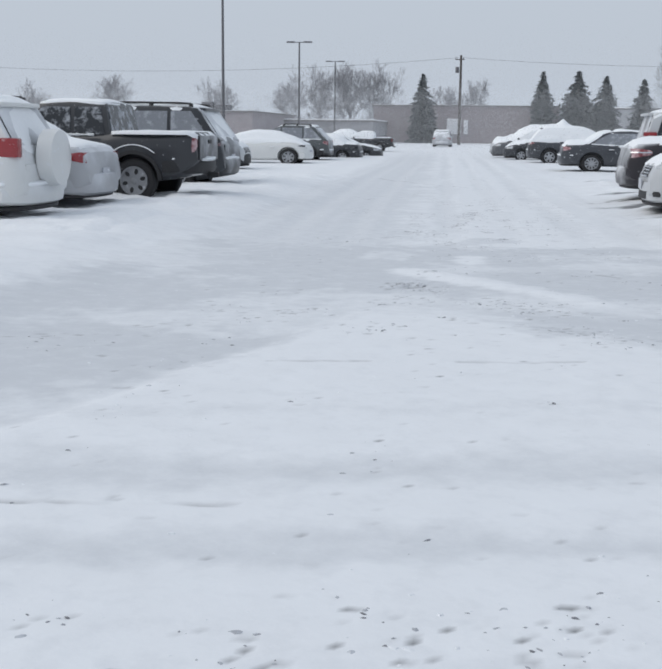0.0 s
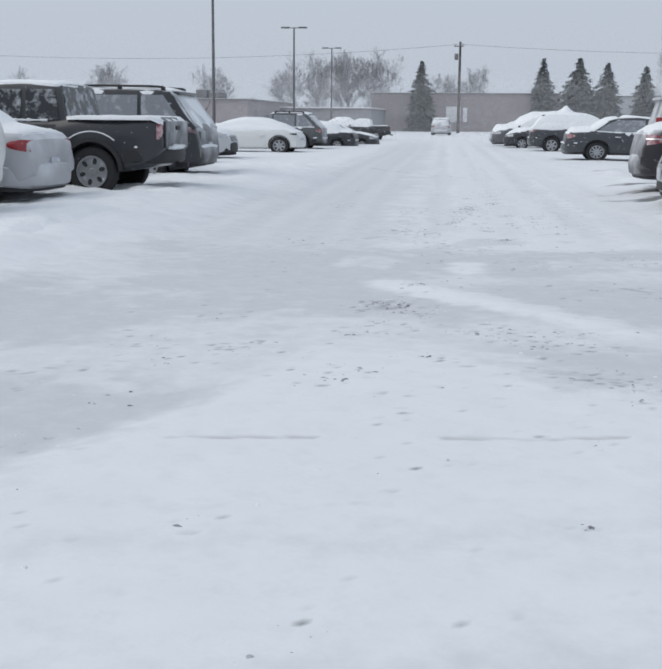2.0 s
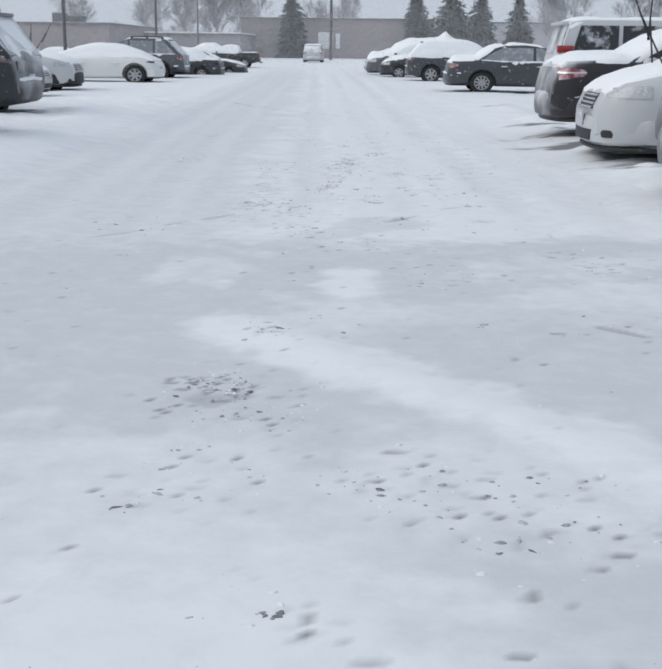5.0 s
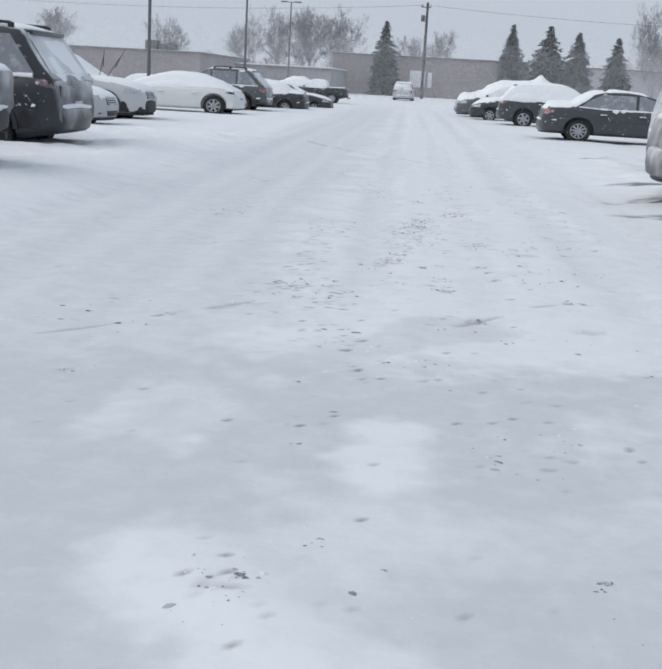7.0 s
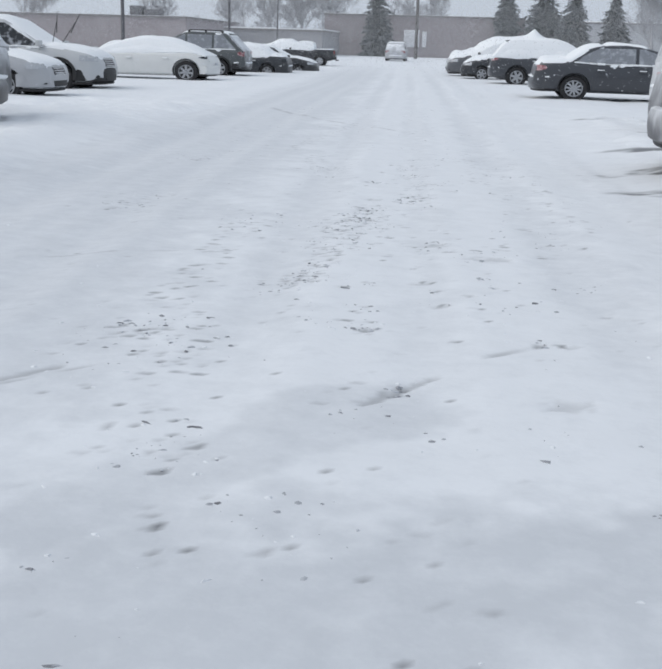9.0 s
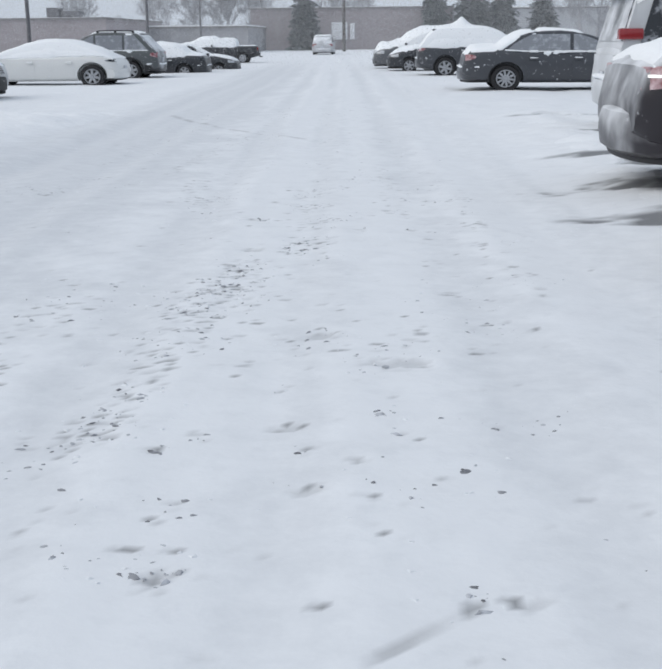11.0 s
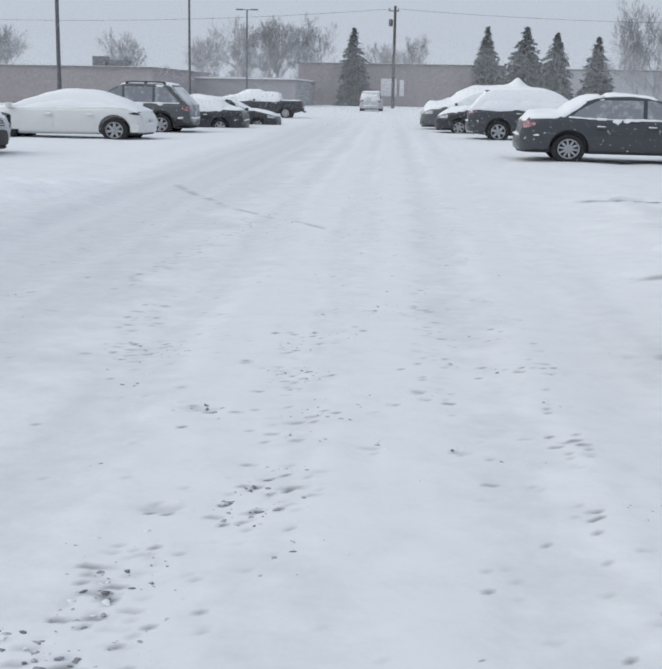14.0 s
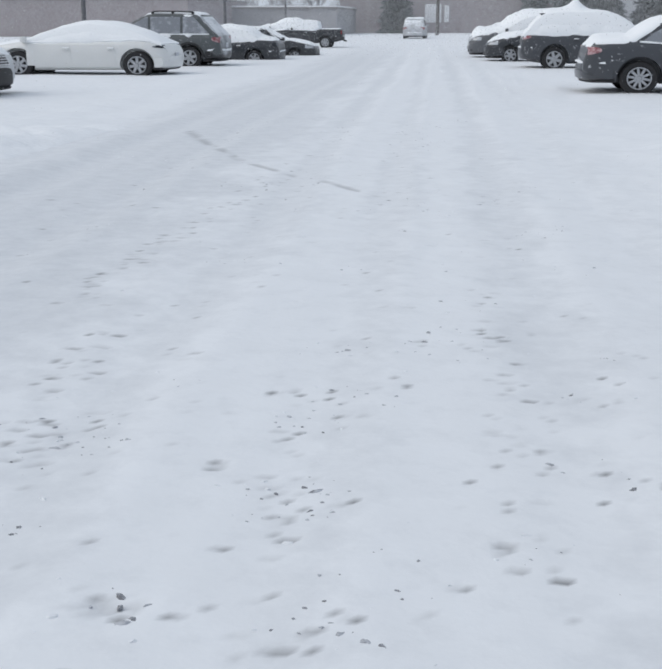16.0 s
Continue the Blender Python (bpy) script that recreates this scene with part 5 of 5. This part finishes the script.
def cable(a, b, sag):
    pts = [Vector(a).lerp(Vector(b), t) - Vector((0, 0, sag * 4 * t * (1 - t))) for t in np.linspace(0, 1, 22)]
    bm = ring_loft([[(p.x, p.y + 0.015 * math.cos(a), p.z + 0.015 * math.sin(a)) for a in (0, 1.257, 2.513, 3.77, 5.027)] for p in pts])
    c = thing("overhead_cable", Matrix.Identity(4), "black overhead cable slung between poles", "cable", "overhead cables")
    part("wire", bm, M_WIRE, c)


cable((-4.45, 130, 10.1), (-80, 127, 9.9), 1.6)
cable((-3.85, 130, 10.1), (60, 133, 10.6), 1.2)
for px, py in ((-80, 127), (60, 133)):
    o = thing("utility_pole", pose(px, py, 0), "wooden utility pole carrying cables", "utility pole")
    part("pole", tube((0, 0, -0.5), (0, 0, 10.7), 0.19, 0.13, 12), M_WOOD, o)


# ---- buildings at the end of the lot ----
def building(label, x0, x1, y0, y1, h, mat, bays=0, snowy=0.14):
    r = thing("building", pose((x0 + x1) / 2, (y0 + y1) / 2, -0.3), label, "building", "low buildings")
    w, d = x1 - x0, y1 - y0
    part("wall", box(0, 0, h / 2, w, d, h), mat, r, smooth=False)
    part("roof", box(0, 0, h + 0.10, w + 0.3, d + 0.3, 0.20, bevel=0.02), M_TRIM, r, "flat roof edge")
    part("roof_snow", box(0, 0, h + 0.20 + snowy / 2, w + 0.1, d + 0.1, snowy, bevel=snowy * 0.3), M_SNOW, r, "snow on the flat roof")
    n = bays
    for i in range(n):
        x = -w / 2 + w * (i + 0.5) / n
        win = part("window", box(x, -d / 2 - 0.02, h * 0.48, w / n * 0.42, 0.10, h * 0.34, bevel=0.01), M_TRIM, r, "dark window")
        part("pane", box(x, -d / 2 - 0.06, h * 0.48, w / n * 0.36, 0.03, h * 0.28), M_GLASS_CLEAR, win)
    return r


b1 = building("long low brown brick building beyond the lot", -16.6, 8.5, 150, 175, 5.2, M_WALL, 0, 0.03)
part("door", box(-1.45, -12.55, 2.55, 1.95, 0.12, 2.1, bevel=0.02), M_DOORW, b1, "white door")
part("door", box(0.15, -12.55, 2.5, 0.55, 0.12, 1.9, bevel=0.02), M_DOORW, b1, "narrow white door")
building("low grey block building with snowy roof edge", -30.0, -14.5, 130, 148, 2.85, M_WALL2, 0)
b3 = building("low brown building with roof plant", -85, -25.4, 112, 138, 3.55, M_WALL, 0, 0.03)
part("roof_unit", box(24.8, -12, 4.2, 1.2, 1.5, 0.9, bevel=0.03), M_POLE, b3)
part("roof_unit", box(26.4, -12, 4.05, 1.6, 1.5, 0.6, bevel=0.03), M_POLE, b3)
building("pale low building behind the spruces", 9.5, 70, 170, 195, 5.4, M_PALE, 0)


# ---- trees ----
def bare_tree(x, y, h, spread_w, seed, label, twigs=1.0):
    rng = random.Random(seed)
    r = thing("bare_tree", pose(x, y, -0.2, 0, 0, rng.uniform(0, 360)), label, "tree", "bare trees")
    verts, faces = {0: [], 1: []}, {0: [], 1: []}
    deep = 6 if h > 8 else 5

    def limb(a, b, ra, rb, which):
        q = (b - a).to_track_quat("Z", "Y")
        n = 6 if ra > 0.06 else 3 if ra > 0.026 else 2
        o = len(verts[which])
        for c, rad in ((a, ra), (b, rb)):
            for i in range(n):
                t = 2 * math.pi * i / n
                verts[which].append(c + q @ Vector((math.cos(t) * rad, math.sin(t) * rad, 0)))
        for i in range(n if n > 2 else 1):
            faces[which].append((o + i, o + (i + 1) % n, o + n + (i + 1) % n, o + n + i))

    def grow(p, d, length, rad, depth):
        steps = 3 if depth < 4 else 2
        for _ in range(steps):
            d = (d + Vector((rng.gauss(0, 0.13), rng.gauss(0, 0.13), rng.gauss(0.03, 0.06)))).normalized()
            q = p + d * length / steps
            limb(p, q, rad, rad * 0.82, 0 if depth < 2 else 1)
            p, rad = q, rad * 0.82
            if depth < deep and rng.random() < 0.85 * twigs:
                side = Vector((rng.gauss(0, 1), rng.gauss(0, 1), rng.gauss(0.25, 0.4))).normalized()
                grow(p, (d * 0.55 + side * spread_w).normalized(), length * rng.uniform(0.5, 0.72), max(0.017, rad * 0.55), depth + 1)
        if depth < deep:
            for _ in range(2):
                side = Vector((rng.gauss(0, 1), rng.gauss(0, 1), rng.gauss(0.2, 0.3))).normalized()
                grow(p, (d + side * 0.55 * spread_w).normalized(), length * rng.uniform(0.62, 0.8), max(0.017, rad * 0.7), depth + 1)

    grow(Vector((0, 0, 0)), Vector((rng.gauss(0, 0.05), rng.gauss(0, 0.05), 1)).normalized(), h * 0.30, h * 0.022, 0)
    mesh_from("trunk", verts[0], faces[0], M_BARK, r, True)
    mesh_from("crown", verts[1], faces[1], M_BARK, r, False)
    return r


for tx, ty, th, sp, sd in ((-66, 147, 9.0, 0.8, 1), (-52.5, 146, 10.5, 0.75, 2), (-37.2, 146, 9.6, 0.85, 3), (-28.4, 150, 9.4, 0.8, 4), (-27, 178, 13, 0.65, 5), (-23.5, 182, 14, 0.6, 6), (-20, 186, 14, 0.6, 16), (-17.2, 184, 12.5, 0.65, 7), (-29.5, 184, 12.5, 0.65, 17), (-32.5, 183, 11.5, 0.7, 20), (-25.3, 188, 14, 0.6, 26),
                           (-8.7, 180, 10.5, 0.6, 8), (-3.5, 180, 12.2, 0.6, 9), (22.4, 140, 12.2, 0.7, 10), (25.5, 148, 12.5, 0.65, 11), (33.5, 150, 12, 0.7, 12), (40.5, 152, 12, 0.7, 19), (-31.5, 142, 5, 0.95, 13), (-26.5, 143, 4.8, 0.95, 14), (-23.5, 142, 5.2, 0.95, 15), (-34.5, 150, 5.6, 0.95, 18)):
    bare_tree(tx, ty, th, sp, sd, "leafless winter tree, bark paled for haze")


def spruce(x, y, h, w, seed):
    rng = random.Random(seed)
    r = thing("spruce_tree", pose(x, y, -0.2), "dark green spruce dusted with snow", "tree", "spruce trees")
    part("trunk", tube((0, 0, 0), (0, 0, h * 0.97), h * 0.018, 0.02, 8), M_BARK, r)
    verts, faces = [], []
    z = h * 0.05
    while z < h * 0.985:
        f = 1 - z / h
        reach = 0.86 * w * min(2.1 * f, 0.62 + 0.42 * f) * rng.uniform(0.82, 1.1)
        for i in range(max(7, int(20 * f + 6))):
            a = rng.uniform(0, 2 * math.pi)
            ln = reach * rng.uniform(0.45, 1.10)
            droop = rng.uniform(0.15, 0.42)
            m = max(3, int(ln / 0.16))
            for j in range(m):
                t = (j + rng.random()) / m
                p = Vector((math.cos(a) * ln * t, math.sin(a) * ln * t, z - droop * ln * t * t + rng.gauss(0, 0.05)))
                for _ in range(3):
                    s = rng.uniform(0.28, 0.52) * (0.5 + 0.6 * f)
                    d1 = Vector((math.cos(a), math.sin(a), -0.35)) * s + Vector((rng.gauss(0, s * 0.5), rng.gauss(0, s * 0.5), rng.gauss(0, s * 0.4)))
                    d2 = Vector((rng.gauss(0, 1), rng.gauss(0, 1), rng.gauss(0, 0.8))).normalized() * s * 0.5
                    o = len(verts)
                    verts += [p - d2, p + d2, p + d1]
                    faces.append((o, o + 1, o + 2))
        z += h * 0.022
    mesh_from("crown", verts, faces, M_NEEDLE, r)


for sx, sy, sh, sw, sd in ((-9.6, 146, 9.4, 2.1, 21), (6.2, 148, 9.9, 2.0, 22), (10.9, 149, 10.0, 3.4, 23), (14.4, 148, 9.3, 2.6, 24), (19.4, 149, 8.9, 2.3, 25)):
    spruce(sx, sy, sh, sw, sd)


# ---- debris, pit shade and loose snow in the lane ----
def clods(name, spots, mat, label, category, lo, hi, flat, seed, embed=0.35):
    """Small broken lumps lying on the snow, as one heap of stuff. spots: x, y, radius, count."""
    rng = random.Random(seed)
    verts, faces = [], []
    places = []
    for cx, cy, rad, n in spots:
        for _ in range(int(n * 1.0 + 0.5)):
            a, d = rng.uniform(0, 2 * math.pi), rad * math.sqrt(rng.random())
            places.append((cx + math.cos(a) * d * 0.8, cy + math.sin(a) * d))
    px, py = np.array(places).T
    pz = ground_height(px, py)
    for x, y, z in zip(px, py, pz):
        s = lo + (hi - lo) * rng.random() ** 2.4
        o, n = len(verts), 7
        ax, ay = rng.uniform(0.7, 1.8), rng.uniform(0.6, 1.1)
        rot = rng.uniform(-0.9, 0.9)
        hgt = s * flat * rng.uniform(0.6, 1.2)
        for lev, sc in ((-0.5, 0.9), (0.35, 1.0), (1.0, 0.45)):
            for i in range(n):
                t = 2 * math.pi * i / n
                rr = s * sc * rng.uniform(0.35, 1.25)
                ex, ey = math.cos(t) * rr * ax, math.sin(t) * rr * ay
                verts.append((x + ex * math.cos(rot) - ey * math.sin(rot), y + ex * math.sin(rot) + ey * math.cos(rot), z + hgt * (lev - embed) * rng.uniform(0.8, 1.2)))
        for b in (0, n):
            for i in range(n):
                faces.append((o + b + i, o + b + (i + 1) % n, o + b + n + (i + 1) % n, o + b + n + i))
        faces.append(tuple(o + 2 * n + i for i in range(n)))
    ob = mesh_from(name, verts, faces, mat, None, False)
    return tagged(ob, label, category, kind="stuff")


rng0 = random.Random(77)
SPOTS = NEAR_SPOTS + MID_SPOTS + FAR_SPOTS + TRACK_SPOTS
for _ in range(260):
    yy = rng0.uniform(-4.4, 28)
    SPOTS.append((float(lane(yy)) + rng0.choice((-1.7, -0.45, -0.4, 0.35, 0.8, 1.25, rng0.uniform(-2.4, 2.0))) + rng0.gauss(0, 0.12), yy, rng0.uniform(0.03, 0.28), rng0.choice((1, 1, 2, 3, 6))))
# most of these dark pieces stand in for shaded pits, some are debris
clods("debris_and_pit_shade", SPOTS, M_CLOD, "dark bits on snow for dirty ice and shaded pits", "debris", 0.003, 0.0165, 0.5, 5, 0.45)
clods("snow_crumbs", [(x + rng0.gauss(0, 0.05), y + 0.03, r * 1.4 + 0.06, n * 0.4) for x, y, r, n in SPOTS] + [(rng0.uniform(-5.5, 4), rng0.uniform(-4.4, 24), 0.6, 3) for _ in range(160)], M_LUMP, "loose crumbs of broken snow", "snow", 0.004, 0.017, 0.7, 6, 0.6)


# ---- falling snow, thicker with distance ----
def snowfall(seed):
    rs = np.random.RandomState(seed)
    tri = []
    # beyond 45 m the flakes are oversized and see-through to imitate haze
    layers = ((15, 20, 350, 0.0050, 4), (20, 45, 8500, 0.0100, 5), (45, 92, 200000, 0.022, 5.5), (92, 128, 470000, 0.034, 5.5), (92, 128, 90000, 0.030, 10.5))
    for y0, y1, n, size, zmax in layers:
        y = rs.uniform(y0, y1, n)
        x = rs.uniform(-0.49, 0.33, n) * (y + 7)
        z = rs.uniform(0.05, 1, n) * zmax
        c = np.stack([x, y, z], 1)
        a = rs.normal(size=(n, 3))
        b = rs.normal(size=(n, 3))
        a /= np.linalg.norm(a, axis=1, keepdims=True)
        b = np.cross(a, b)
        b /= np.linalg.norm(b, axis=1, keepdims=True)
        s = size * rs.uniform(0.7, 1.3, (n, 1))
        tri.append(np.stack([c - 0.6 * s * a - 0.5 * s * b, c + 0.6 * s * a - 0.5 * s * b, c + 0.7 * s * b], 1))
    co = np.concatenate(tri).reshape(-1, 3)
    me = bpy.data.meshes.new("falling_snow")
    n = len(co) // 3
    me.vertices.add(len(co))
    me.vertices.foreach_set("co", co.ravel())
    me.loops.add(len(co))
    me.loops.foreach_set("vertex_index", np.arange(len(co)))
    me.polygons.add(n)
    me.polygons.foreach_set("loop_start", np.arange(n) * 3)
    me.update(calc_edges=True)
    me.materials.append(M_FLAKE)
    me.materials.append(M_FLAKE_FAR)
    me.polygons.foreach_set("material_index", np.repeat((0, 0, 1, 1, 1), [k[2] for k in layers]).astype(np.int32))
    tagged(new("falling_snow", me), "snowflakes drifting in the air, far ones enlarged as haze", "snowfall", kind="stuff")


snowfall(3)
